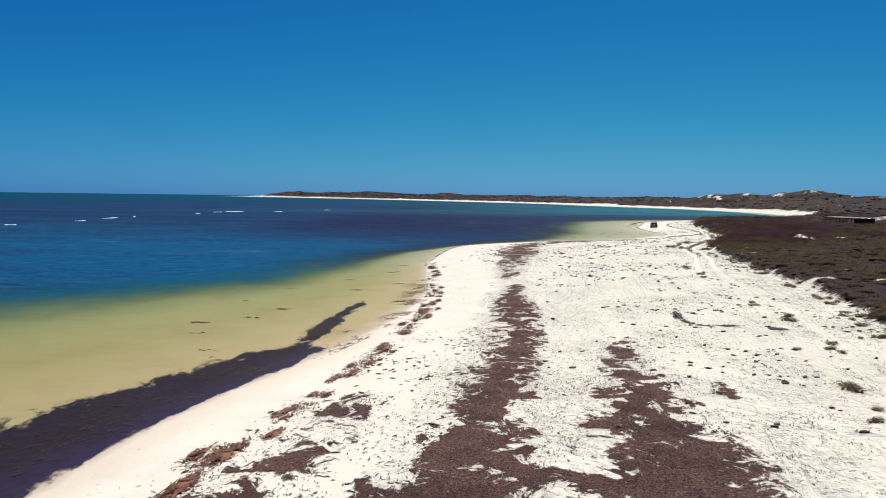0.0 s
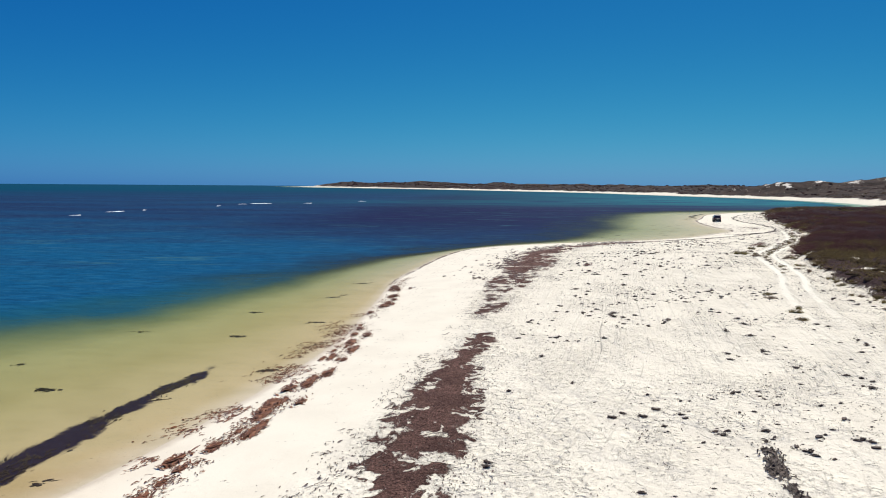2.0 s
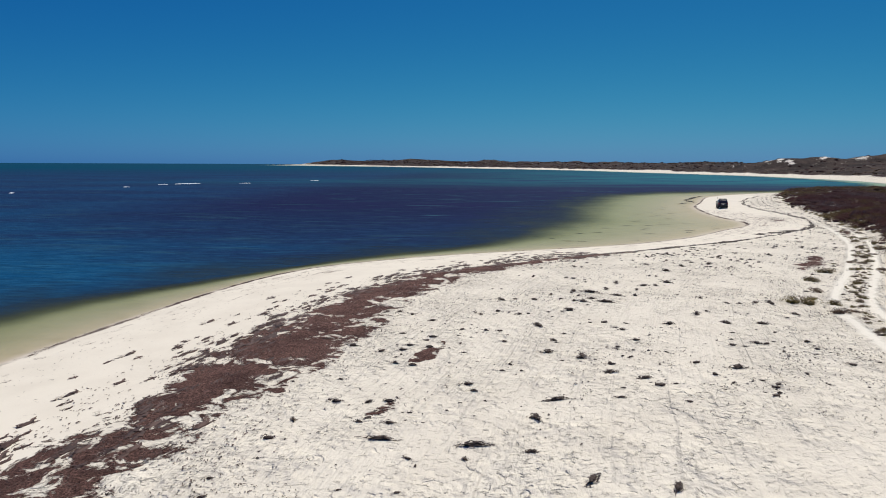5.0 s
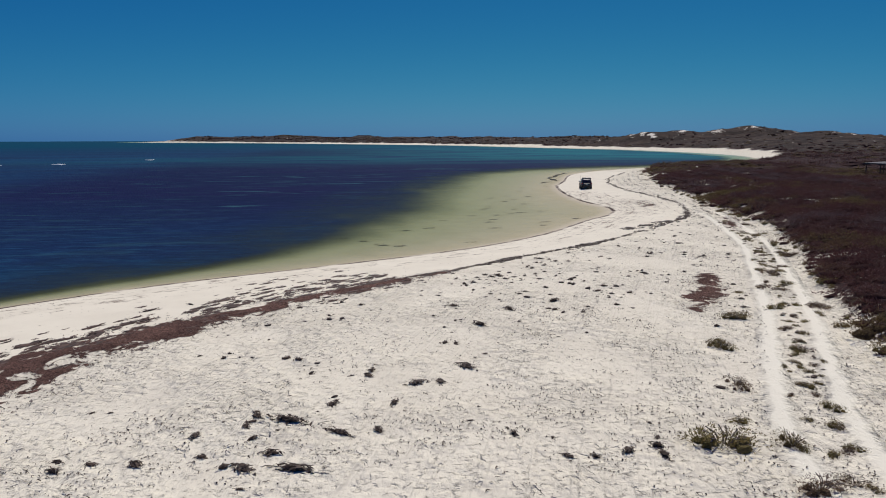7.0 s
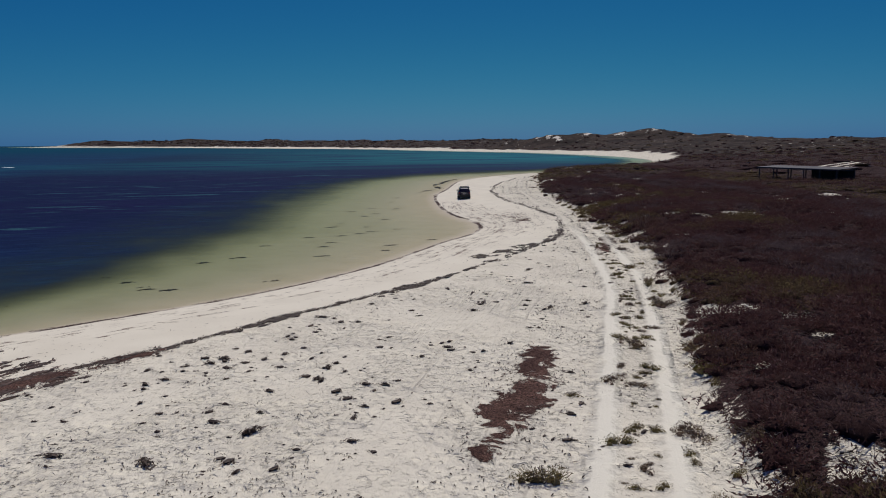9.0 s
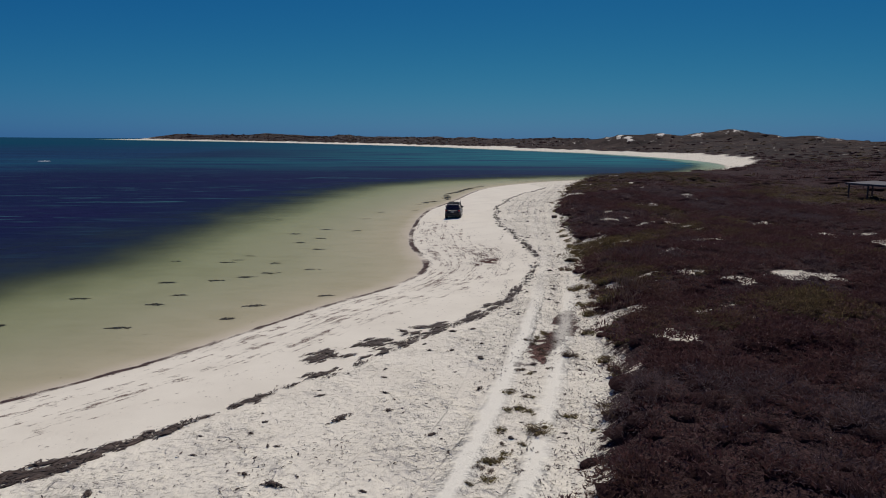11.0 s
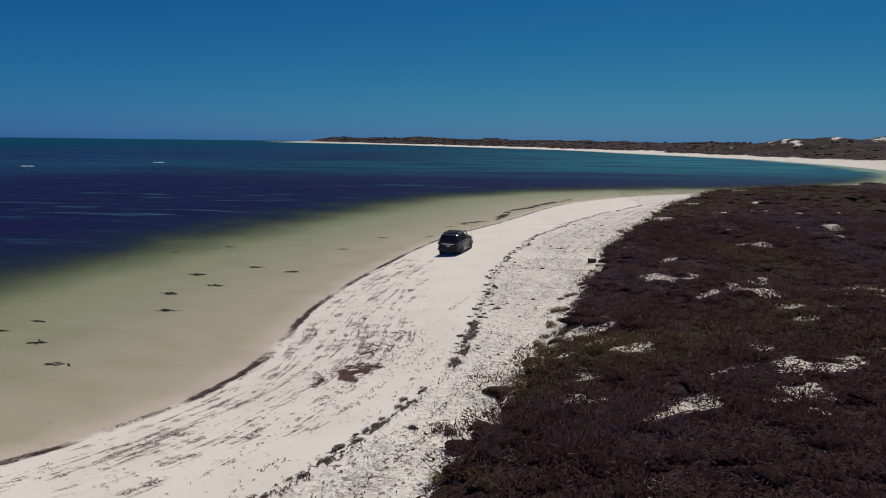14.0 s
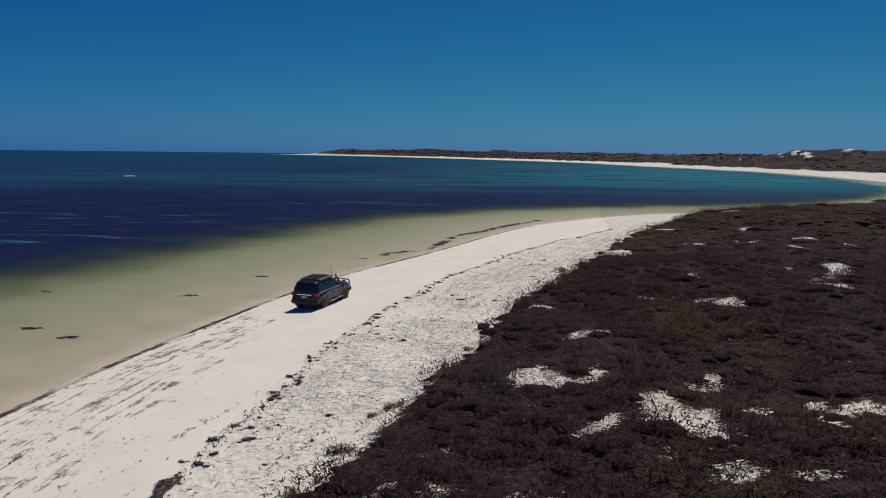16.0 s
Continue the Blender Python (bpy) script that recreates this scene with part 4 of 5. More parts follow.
for d, lo, hi, amount, wide in ((0.3, 96, 262, 9000, 0.12), (3.0, 178, 226, 900, 1.6), (5.5, 184, 220, 900, 1.4), (7.5, 140, 200, 500, 0.8), (3.5, 60, 150, 900, 0.9)):
    x, y, h = along(rng, offset_line(shore_line, d, lo, hi), amount, wide)
    pieces.append((x, y, h))
x, y, h = (np.concatenate(c) for c in zip(*pieces))
x, y = x + 1.4 * (clouds(x, y, 7, 106) - 0.5), y - 0.7 * (clouds(x, y, 7, 107) - 0.5)
keep = patchy(rng, x, y, 1.1, 85, 0.47)
litter("tide_lines", "thin lines of dark weed left by the tide", 74, x[keep], y[keep], 0.09, 0.024, h[keep], BROWN_WEED, 0.6)
pieces = []
for d, lo, hi, amount in ((-1.4, 150, 285, 1500), (-2.3, 158, 285, 1700), (-3.3, 160, 285, 1700), (-4.4, 166, 280, 1500), (-5.5, 176, 270, 1100), (-6.8, 186, 250, 700)):
    pieces.append(along(rng, offset_line(dune_line, d, lo, hi), amount, 0.16))
x, y, h = (np.concatenate(c) for c in zip(*pieces))
keep = patchy(rng, x, y, 2.5, 88, 0.45)
litter("churned_lines", "broken lines of weed along old wheel tracks", 81, x[keep], y[keep], 0.13, 0.028, h[keep] + rng.normal(0, 0.5, int(keep.sum())), DARK_WEED, 0.7)
x, y, h = along(rng, upper, 20000, 0.15)
x, y = x + 0.9 * (clouds(x, y, 5, 101) - 0.5), y - 0.9 * (clouds(x, y, 5, 101) - 0.5)
keep = patchy(rng, x, y, 1.3, 87, 0.41) & ((y < 184) | (rng.uniform(0, 1, len(y)) < 0.16))
litter("upper_tide_line", "raised dark line of matted weed on the sand", 75, x[keep], y[keep], 0.10, 0.030, h[keep], DARK_WEED, 0.9)
low = smooth_line(((-10.5, 12), (-8.3, 22.7), (-7.4, 27), (-5.9, 31), (-4.7, 36.6), (-3.2, 45), (-2.2, 52), (-1.2, 60), (-0.6, 70), (-0.7, 80), (-1.3, 95), (-1.2, 107)))
x, y, h = along(rng, low, 9000, 0.36)
keep = patchy(rng, x, y, 1.9, 91, 0.475) & ((y < 60) | (rng.uniform(0, 1, len(y)) < 0.45))
litter("rusty_weed", "rust-brown weed along the wet edge of the beach", 77, x[keep], y[keep], 0.15, 0.04, h[keep] - 0.4, RUST_WEED, 0.7)

x, y, h = along(rng, low, 9000, 0.8, 0.0, 0.75)
x = x - 1.9
keep = patchy(rng, x, y, 2.0, 108, 0.55) & (side(x, y, shore_line) < 1.0)
litter("wet_rusty_weed", "rust-brown weed lying in the wash at the water's edge", 85, x[keep], y[keep], 0.24, 0.05, h[keep] - 0.4, RUST_WEED, 0.3)

# weed lying in the shallows
x, y, h = along(rng, np.array([p[:2] for p in smooth_line(BANDS[7], 4)]), 3200, 0.0)
w = np.interp(y, [p[1] for p in BANDS[7]], [p[2] for p in BANDS[7]])
off = rng.normal(0, 0.45, len(x)) * w
x, y = x - np.sin(h) * off, y + np.cos(h) * off
keep = patchy(rng, x, y, 3.0, 93, 0.45) & (side(x, y, shore_line) < -0.9)
litter("drowned_weed", "dark purple-brown weed drifting in the clear shallows", 78, x[keep], y[keep], 0.32, 0.06, h[keep], DROWNED_WEED, 0.15)
shore_patch = smooth_line(((67.4, 258.6), (68.6, 260.9), (69.8, 261.8), (71.0, 262.2), (72.4, 270), (73.2, 277.0), (74.6, 280.3), (76.5, 283.8), (78.1, 289.0), (80.8, 295.0), (84.2, 301.9)))
x, y, h = along(rng, shore_patch, 7000, 0.28)
keep = patchy(rng, x, y, 2.2, 105, 0.47)
litter("shore_weed", "dark wet weed heaped along the water's edge", 84, x[keep], y[keep], 0.30, 0.06, h[keep], DROWNED_WEED, 0.6)
SCRAPS = ((45.4, 203.3), (49.7, 197.9), (46.1, 195.3), (44.6, 190.3), (48.2, 196.5), (54.6, 188.7), (50.3, 186.4), (43.9, 187.6), (49.6, 202.5), (49.6, 221.7), (49.2, 183), (49.7, 221.5),
          (52.8, 225.4), (52.7, 217.7), (50.7, 214.7), (52.8, 210.1), (56.4, 223.7), (59.7, 244.8), (57.5, 236.1), (33.5, 180.9), (31, 170.3), (38.5, 189.7), (42.7, 194.8), (43.4, 181.8),
          (29.2, 173.4), (32.6, 169.6), (36.4, 182.9), (-14, 62), (-19, 55), (-9, 75), (-11, 84), (-6.5, 92), (-5, 80), (-5.5, 101), (-4, 66), (67.5, 260.5), (69.8, 262), (66, 256))
centres = np.array(SCRAPS)
extra_x, extra_y = rng.uniform(-25, 65, 130), rng.uniform(45, 250, 130)
band = side(extra_x, extra_y, shore_line)
good = (band < -1.5) & (band > -22)
centres = np.vstack([centres, np.stack([extra_x, extra_y], 1)[good]])
pick = rng.integers(0, len(centres), 1300)
pick[:800] = rng.integers(0, len(SCRAPS), 800)
x, y = centres[pick, 0] + rng.normal(0, 0.28, 1300), centres[pick, 1] + rng.normal(0, 0.13, 1300)
litter("drowned_scraps", "small dark scraps of weed in the shallow water", 79, x, y, 0.30, 0.10, np.full(1300, 0.3), DROWNED_WEED, 0.15)


# ---- helpers for things ----
def part(name, bm, material, parent, label="", smooth_shade=False):
    me = bpy.data.meshes.new(name)
    for face in bm.faces:
        face.smooth = smooth_shade
    bm.to_mesh(me)
    bm.free()
    me.materials.append(material)
    ob = new(name, me)
    ob.parent = parent
    return tagged(ob, label)


def share(ob, m):
    """Another part on the same mesh, under the same thing."""
    twin = new(ob.name.split(".")[0], ob.data)
    twin.parent, twin.matrix_basis = ob.parent, m
    return twin


def box(x0, x1, y0, y1, z0, z1, bevel=0.0, bm=None):
    bm = bm or bmesh.new()
    made = bmesh.ops.create_cube(bm, size=1, matrix=Matrix.LocRotScale(((x0 + x1) / 2, (y0 + y1) / 2, (z0 + z1) / 2), None, (x1 - x0, y1 - y0, z1 - z0)))
    if bevel:
        edges = list({e for v in made["verts"] for e in v.link_edges})
        bmesh.ops.bevel(bm, geom=edges, offset=bevel, segments=2, affect="EDGES")
    return bm


def tube(points, radius, sides=8, bm=None):
    """A round bar along the points."""
    bm = bm or bmesh.new()
    rings, points = [], [Vector(p) for p in points]
    for i, p in enumerate(points):
        way = (points[min(i + 1, len(points) - 1)] - points[max(i - 1, 0)]).normalized()
        turn = way.to_track_quat("Z", "X")
        rings.append([bm.verts.new(p + turn @ Vector((radius * math.cos(a), radius * math.sin(a), 0))) for a in (2 * math.pi * k / sides for k in range(sides))])
    for a, b in zip(rings, rings[1:]):
        for k in range(sides):
            bm.faces.new((a[k], a[(k + 1) % sides], b[(k + 1) % sides], b[k]))
    bm.faces.new(rings[0][::-1])
    bm.faces.new(rings[-1])
    return bm


def loft(rings):
    """A closed skin over rings of equal length."""
    bm = bmesh.new()
    made = [[bm.verts.new(p) for p in ring] for ring in rings]
    n = len(made[0])
    for a, b in zip(made, made[1:]):
        for k in range(n):
            bm.faces.new((a[k], a[(k + 1) % n], b[(k + 1) % n], b[k]))
    bm.faces.new(made[0][::-1])
    bm.faces.new(made[-1])
    bmesh.ops.recalc_face_normals(bm, faces=bm.faces)
    return bm


def slab(corners, thick):
    """A pane or panel: corners of one face, thickened along its normal."""
    bm = bmesh.new()
    c = [Vector(p) for p in corners]
    normal = (c[1] - c[0]).cross(c[2] - c[0]).normalized()
    front, back = [bm.verts.new(p + normal * thick) for p in c], [bm.verts.new(p) for p in c]
    bm.faces.new(front)
    bm.faces.new(back[::-1])
    for k in range(len(c)):
        j = (k + 1) % len(c)
        bm.faces.new((front[k], back[k], back[j], front[j]))
    bmesh.ops.recalc_face_normals(bm, faces=bm.faces)
    return bm


def revolve(profile, segments=28):
    """A turned shape about x from (x, radius) pairs."""
    return loft([[(x, r * math.cos(2 * math.pi * k / segments), r * math.sin(2 * math.pi * k / segments)) for k in range(segments)] for x, r in profile])


# ---- the off-road car ----
PAINT = plain("dark_graphite_paint", (0.030, 0.022, 0.031), 0.30, 0.15, 18, 0.12)
GLASS = plain("dark_tinted_glass", (0.008, 0.009, 0.011), 0.06, 0.0, 10, 0.05, 0.8)
RUBBER = plain("dusty_tyre_rubber", (0.030, 0.029, 0.028), 0.85, 0.0, 40, 0.4)
ALLOY = plain("dull_alloy", (0.42, 0.41, 0.40), 0.4, 0.85, 30, 0.3)
BLACK = plain("black_trim", (0.014, 0.014, 0.015), 0.55, 0.0, 40, 0.2)
CHROME = plain("bright_chrome", (0.62, 0.62, 0.63), 0.15, 1.0, 30, 0.1)
RED_LENS = plain("red_lamp_lens", (0.30, 0.012, 0.014), 0.15, 0.0, 30, 0.05)
CLEAR_LENS = plain("clear_lamp_lens", (0.55, 0.57, 0.60), 0.12, 0.2, 30, 0.05)
PLATE = plain("pale_number_plate", (0.62, 0.62, 0.58), 0.5, 0.0, 30, 0.1)


def body_ring(y, half, low, high, tuck=0.06):
    """A cross-section of the body: upright sides, rounded shoulders and sills."""
    r = min(0.13, (high - low) * 0.3)
    pts = [(-half + 0.12, low), (-half + tuck * 0.5, low + 0.05), (-half, low + 0.22), (-half + 0.005, (low + high) / 2), (-half + 0.03, high - r), (-half + 0.03 + r * 0.4, high - r * 0.3), (-half + 0.06 + r, high)]
    return [(x, y, z) for x, z in pts] + [(-x, y, z) for x, z in pts[::-1]]


def off_road_car(m):
    car = tagged(new("off_road_car"), "dark graphite four-wheel-drive wagon with roof rack on wet sand", "car")
    car.matrix_world = m
    stations = ((-2.42, 0.80, 0.62, 0.98), (-2.36, 0.90, 0.52, 1.10), (-2.15, 0.95, 0.48, 1.16), (-1.4, 0.975, 0.46, 1.18), (-0.2, 0.975, 0.46, 1.17), (0.85, 0.97, 0.46, 1.16),
                (1.05, 0.965, 0.46, 1.15), (1.9, 0.945, 0.47, 1.10), (2.25, 0.90, 0.50, 1.04), (2.38, 0.80, 0.56, 0.92))
    body = part("body", loft([body_ring(*s) for s in stations]), PAINT, car, "dark graphite painted body", True)
    part("bonnet", slab(((-0.72, 0.98, 1.155), (0.72, 0.98, 1.155), (0.70, 2.2, 1.065), (-0.70, 2.2, 1.065)), 0.035), PAINT, body)
    # cabin with its sloping ends
    rings = []
    for z, half, back, front in ((1.10, 0.90, -2.36, 1.02), (1.28, 0.885, -2.32, 0.82), (1.60, 0.80, -2.19, 0.33), (1.76, 0.745, -2.08, 0.10), (1.82, 0.69, -1.98, -0.06), (1.845, 0.55, -1.8, -0.3)):
        c = 0.14
        ring = [(-half, back + c), (-half + c, back), (half - c, back), (half, back + c), (half, front - c), (half - c, front), (-half + c, front), (-half, front - c)]
        rings.append([(x, y, z) for x, y in ring])
    cabin = part("cabin", loft(rings), PAINT, car)
    part("windscreen", slab(((-0.68, 0.835, 1.30), (0.68, 0.835, 1.30), (0.60, 0.15, 1.735), (-0.60, 0.15, 1.735)), 0.015), GLASS, car)
    part("rear_window", slab(((0.72, -2.325, 1.24), (-0.72, -2.325, 1.24), (-0.60, -2.13, 1.72), (0.60, -2.13, 1.72)), 0.02), GLASS, car)
    for sx in (-1, 1):
        for y0, y1, t0, t1 in ((-2.08, -1.32, -1.95, -1.30), (-1.25, -0.42, -1.22, -0.42), (-0.34, 0.62, -0.34, 0.12)):
            corners = [(sx * 0.893, y0, 1.24), (sx * 0.893, y1, 1.24), (sx * 0.775, t1, 1.69), (sx * 0.775, t0, 1.69)]
            part("side_window", slab(corners if sx > 0 else corners[::-1], 0.012), GLASS, car)
        for y0, y1 in ((-1.27, -0.40), (-0.36, 0.78)):
            door = part("door", slab([(sx * 0.974, y0, 0.55), (sx * 0.974, y1, 0.55), (sx * 0.955, y1, 1.08), (sx * 0.955, y0, 1.08)][:: sx], 0.012), PAINT, car)
            part("door_handle", box(sx * 0.98 - 0.02, sx * 0.98 + 0.02, y0 + 0.08, y0 + 0.28, 1.0, 1.035, 0.008), CHROME, door, "chrome handle")
        part("belt_moulding", box(sx * 0.93 - 0.025, sx * 0.93 + 0.025, -2.2, 0.95, 1.165, 1.195, 0.008), CHROME, car, "thin chrome strip")
        part("side_step", box(sx * 0.95 - 0.09, sx * 0.95 + 0.09, -0.95, 0.95, 0.36, 0.42, 0.02), ALLOY, car, "pale side step")
        part("tail_lamp", box(sx * 0.82 - 0.13, sx * 0.82 + 0.13, -2.41, -2.22, 0.98, 1.18, 0.03), RED_LENS, car, "red tail lamp")
        part("head_lamp", box(sx * 0.72 - 0.17, sx * 0.72 + 0.17, 2.18, 2.36, 0.86, 1.02, 0.03), CLEAR_LENS, car, "clear head lamp")
        mirror = part("wing_mirror", box(sx * 1.06 - 0.11, sx * 1.06 + 0.11, 0.62, 0.78, 1.14, 1.36, 0.04), BLACK, car)
        part("mirror_glass", box(sx * 1.06 - 0.085, sx * 1.06 + 0.085, 0.612, 0.622, 1.17, 1.33), CHROME, mirror)
        part("mud_flap", box(sx * 0.83 - 0.14, sx * 0.83 + 0.14, -1.92, -1.9, 0.22, 0.55), BLACK, car)
        for y in (-1.42, 1.43):
            arch = [(sx * 0.955, y + 0.49 * math.cos(a), 0.40 + 0.49 * math.sin(a)) for a in (math.pi * k / 14 for k in range(15))]
            part("wheel_arch", tube(arch, 0.045, 6), BLACK, car)
            well = part("wheel_well", revolve(((0.0, 0.45), (0.28, 0.47))), BLACK, car)
            well.matrix_basis = pose(0.70 if sx > 0 else -0.98, y, 0.42)
            tyre_shape = ((-0.14, 0.25), (-0.14, 0.36), (-0.105, 0.395), (0.0, 0.402), (0.105, 0.395), (0.14, 0.36), (0.14, 0.25))
            wheel = part("wheel", revolve(tyre_shape), RUBBER, car, "dusty black tyre", True)
            wheel.matrix_basis = pose(sx * 0.85, y, 0.40)
            rim = part("rim", revolve(((-0.11, 0.25), (0.10, 0.255), (0.125, 0.245), (0.10, 0.20), (0.085, 0.07), (0.12, 0.05), (0.12, 0.01))), ALLOY, wheel, "pale alloy rim", True)
            rim.matrix_basis = pose(0, 0, 0, 0, 0, 0 if sx > 0 else 180)
            for k in range(5):
                spoke = part("spoke", box(0.09, 0.118, -0.03, 0.03, 0.06, 0.235, 0.006), ALLOY, wheel)
                spoke.matrix_basis = pose(0, 0, 0, 0, 0, 0 if sx > 0 else 180) @ pose(0, 0, 0, 72 * k)
    part("rear_bumper", box(-0.92, 0.92, -2.52, -2.28, 0.46, 0.74, 0.06), BLACK, car)
    tailgate = part("tailgate", slab(((0.76, -2.40, 0.76), (-0.76, -2.40, 0.76), (-0.76, -2.345, 1.2), (0.76, -2.345, 1.2)), 0.02), PAINT, car)
    part("tailgate_bar", box(-0.52, 0.52, -2.46, -2.40, 1.04, 1.10, 0.012), CHROME, tailgate, "chrome garnish bar")
    part("number_plate", box(-0.19, 0.19, -2.45, -2.43, 0.86, 0.97), PLATE, tailgate, "pale number plate")
    part("rear_wiper", tube(((-0.02, -2.345, 1.27), (0.30, -2.31, 1.36)), 0.012, 5), BLACK, car)
    part("tow_bar", tube(((0, -2.45, 0.42), (0, -2.66, 0.42), (0, -2.68, 0.50)), 0.035), BLACK, car)
    part("front_bumper", box(-0.93, 0.93, 2.26, 2.52, 0.44, 0.74, 0.06), BLACK, car)
    part("grille", box(-0.52, 0.52, 2.33, 2.42, 0.74, 1.0, 0.03), CHROME, car)
    bar = part("bull_bar", tube(((-0.78, 2.5, 0.6), (-0.74, 2.62, 1.0), (-0.55, 2.64, 1.16), (0.55, 2.64, 1.16), (0.74, 2.62, 1.0), (0.78, 2.5, 0.6)), 0.04), BLACK, car, "black tubular bull bar", True)
    for x in (-0.36, 0.36):
        part("upright", tube(((x, 2.54, 0.6), (x, 2.63, 1.16)), 0.03), BLACK, bar)
        part("driving_lamp", revolve(((-0.06, 0.07), (0.02, 0.11), (0.05, 0.105)), 16), BLACK, bar).matrix_basis = pose(x * 0.6, 2.66, 0.98, 0, 0, 90)
    for x, top in ((-0.68, 2.25), (0.68, 2.05)):
        part("aerial", tube(((x, 2.63, 1.06), (x, 2.60, top)), 0.012, 5), BLACK, bar)
    part("snorkel", tube(((0.97, 1.25, 1.10), (0.93, 0.95, 1.22), (0.80, 0.42, 1.74), (0.79, 0.38, 1.95)), 0.05), BLACK, car)
    rack = part("roof_rack", box(-0.62, 0.62, -1.55, -0.15, 1.905, 1.93, 0.008), BLACK, car, "flat black roof rack")
    for x in (-0.62, 0.62):
        part("rack_rail", tube(((x, -1.75, 1.92), (x, -0.05, 1.92)), 0.028), BLACK, rack)
        for y in (-1.6, -0.85, -0.15):
            part("rack_foot", box(x - 0.03, x + 0.03, y - 0.05, y + 0.05, 1.78, 1.92), BLACK, rack)
    for k in range(9):
        part("rack_slat", box(-0.62, 0.62, -1.72 + k * 0.2, -1.66 + k * 0.2, 1.93, 1.955), BLACK, rack)
    part("awning_roll", tube(((0.76, -1.85, 1.90), (0.76, -0.05, 1.90)), 0.075), BLACK, rack)
    part("undertray", box(-0.7, 0.7, -2.1, 2.1, 0.32, 0.50, 0.05), BLACK, car)
    part("exhaust", tube(((-0.5, -2.1, 0.40), (-0.5, -2.5, 0.36)), 0.035), ALLOY, car)
    return car


CAR_X, CAR_Y = 68.8, 232.0
off_road_car(pose(CAR_X, CAR_Y, float(lie(np.array([CAR_X]), np.array([CAR_Y]))[0][0]) - 0.03, 1.2, 0, -11.5))


# ---- open shelter on the dune ----
TIMBER = plain("weathered_grey_timber", (0.11, 0.085, 0.07), 0.85, 0.0, 14, 0.5)
SHEET = plain("faded_roof_sheet", (0.065, 0.060, 0.063), 0.65, 0.2, 8, 0.4)
WALL = plain("dark_stained_boards", (0.045, 0.036, 0.032), 0.85, 0.0, 10, 0.4)


def shelter(m):
    hut = tagged(new("shelter"), "long low timber shelter with flat sheet roof on posts", "shelter")
    hut.matrix_world = m
    bm = bmesh.new()
    verts = []
    for i in range(97):
        y = -8.3 + i * 16.6 / 96
        z = 2.32 + (0.035 if i % 2 else 0.0)
        verts.append([bm.verts.new((x, y, z + 0.04 * (x + 2.6))) for x in (-2.6, 2.6)])
    for a, b in zip(verts, verts[1:]):
        bm.faces.new((a[0], a[1], b[1], b[0]))
    grown = bmesh.ops.extrude_face_region(bm, geom=list(bm.faces))
    bmesh.ops.translate(bm, vec=(0, 0, 0.05), verts=[e for e in grown["geom"] if isinstance(e, bmesh.types.BMVert)])
    bmesh.ops.recalc_face_normals(bm, faces=bm.faces)
    part("roof", bm, SHEET, hut, "faded corrugated roof sheet")
    for x in (-2.66, 2.64):
        part("fascia", box(x - 0.02, x + 0.02, -8.3, 8.3, 2.14 + 0.04 * (x + 2.6), 2.36 + 0.04 * (x + 2.6)), TIMBER, hut)
    for x in (-2.3, 2.3):
        for k in range(6):
            part("post", box(x - 0.08, x + 0.08, -7.9 + k * 3.16 - 0.08, -7.9 + k * 3.16 + 0.08, -0.8, 2.3, 0.01), TIMBER, hut)
    for k in range(28):
        part("board", box(2.38, 2.42, -7.9 + k * 0.3, -7.9 + k * 0.3 + 0.285, -0.6, 2.2), WALL, hut)
    for k in range(3):
        part("beam", box(-2.4, 2.4, -7.9 + k * 7.9 - 0.07, -7.9 + k * 7.9 + 0.07, 2.1, 2.28), TIMBER, hut)
    table = part("bench", box(-0.4, 0.4, 1.0, 3.4, 0.42, 0.48, 0.01), TIMBER, hut)
    for y in (1.2, 3.2):
        part("bench_leg", box(-0.35, 0.35, y - 0.05, y + 0.05, -0.6, 0.42), TIMBER, table)
    return hut


shelter(pose(HUT_X, HUT_Y, 2.1, 0, 0, 12.5))

# ---- knots of dried weed lying on the sand ----
def weed_knot(seed, material, detail=2, n=34):
    """A low matted lump with loose strands round it."""
    r = np.random.default_rng(seed)
    bm = bmesh.new()
    bmesh.ops.create_icosphere(bm, subdivisions=detail, radius=0.2)
    for v in bm.verts:
        c = v.co
        bump = 0.75 + 0.6 * noise.noise(c * 7 + Vector((seed * 3.1, 0, 0))) + 0.35 * noise.noise(c * 19)
        v.co = Vector((c.x * bump * 1.25, c.y * bump * 0.9, max(c.z * bump * 0.62 + 0.05, -0.03)))
    a, s = r.uniform(0, 6.28, n), np.sqrt(r.uniform(0.02, 1, n))
    stray = r.uniform(0, 1, n) < 0.4
    rad = np.where(stray, 0.12 + 0.16 * s, 0.24 * s)
    x, y = rad * np.cos(a) * np.where(stray, 1.5, 1.1), rad * np.sin(a) * 0.8
    z = np.where(stray, 0.0, 0.13 * np.sqrt(np.maximum(1 - s**2, 0)))
    verts, faces = strips(r, x, y, z, r.uniform(0.12, 0.4, n), r.uniform(0.02, 0.06, n), r.uniform(0, 3.1, n), 0.9)
    vs = [bm.verts.new(v) for v in verts]
    for f in faces:
        bm.faces.new([vs[i] for i in f])
    me = bpy.data.meshes.new("weed_knot")
    bm.to_mesh(me)
    bm.free()
    me.materials.append(material)
    return me


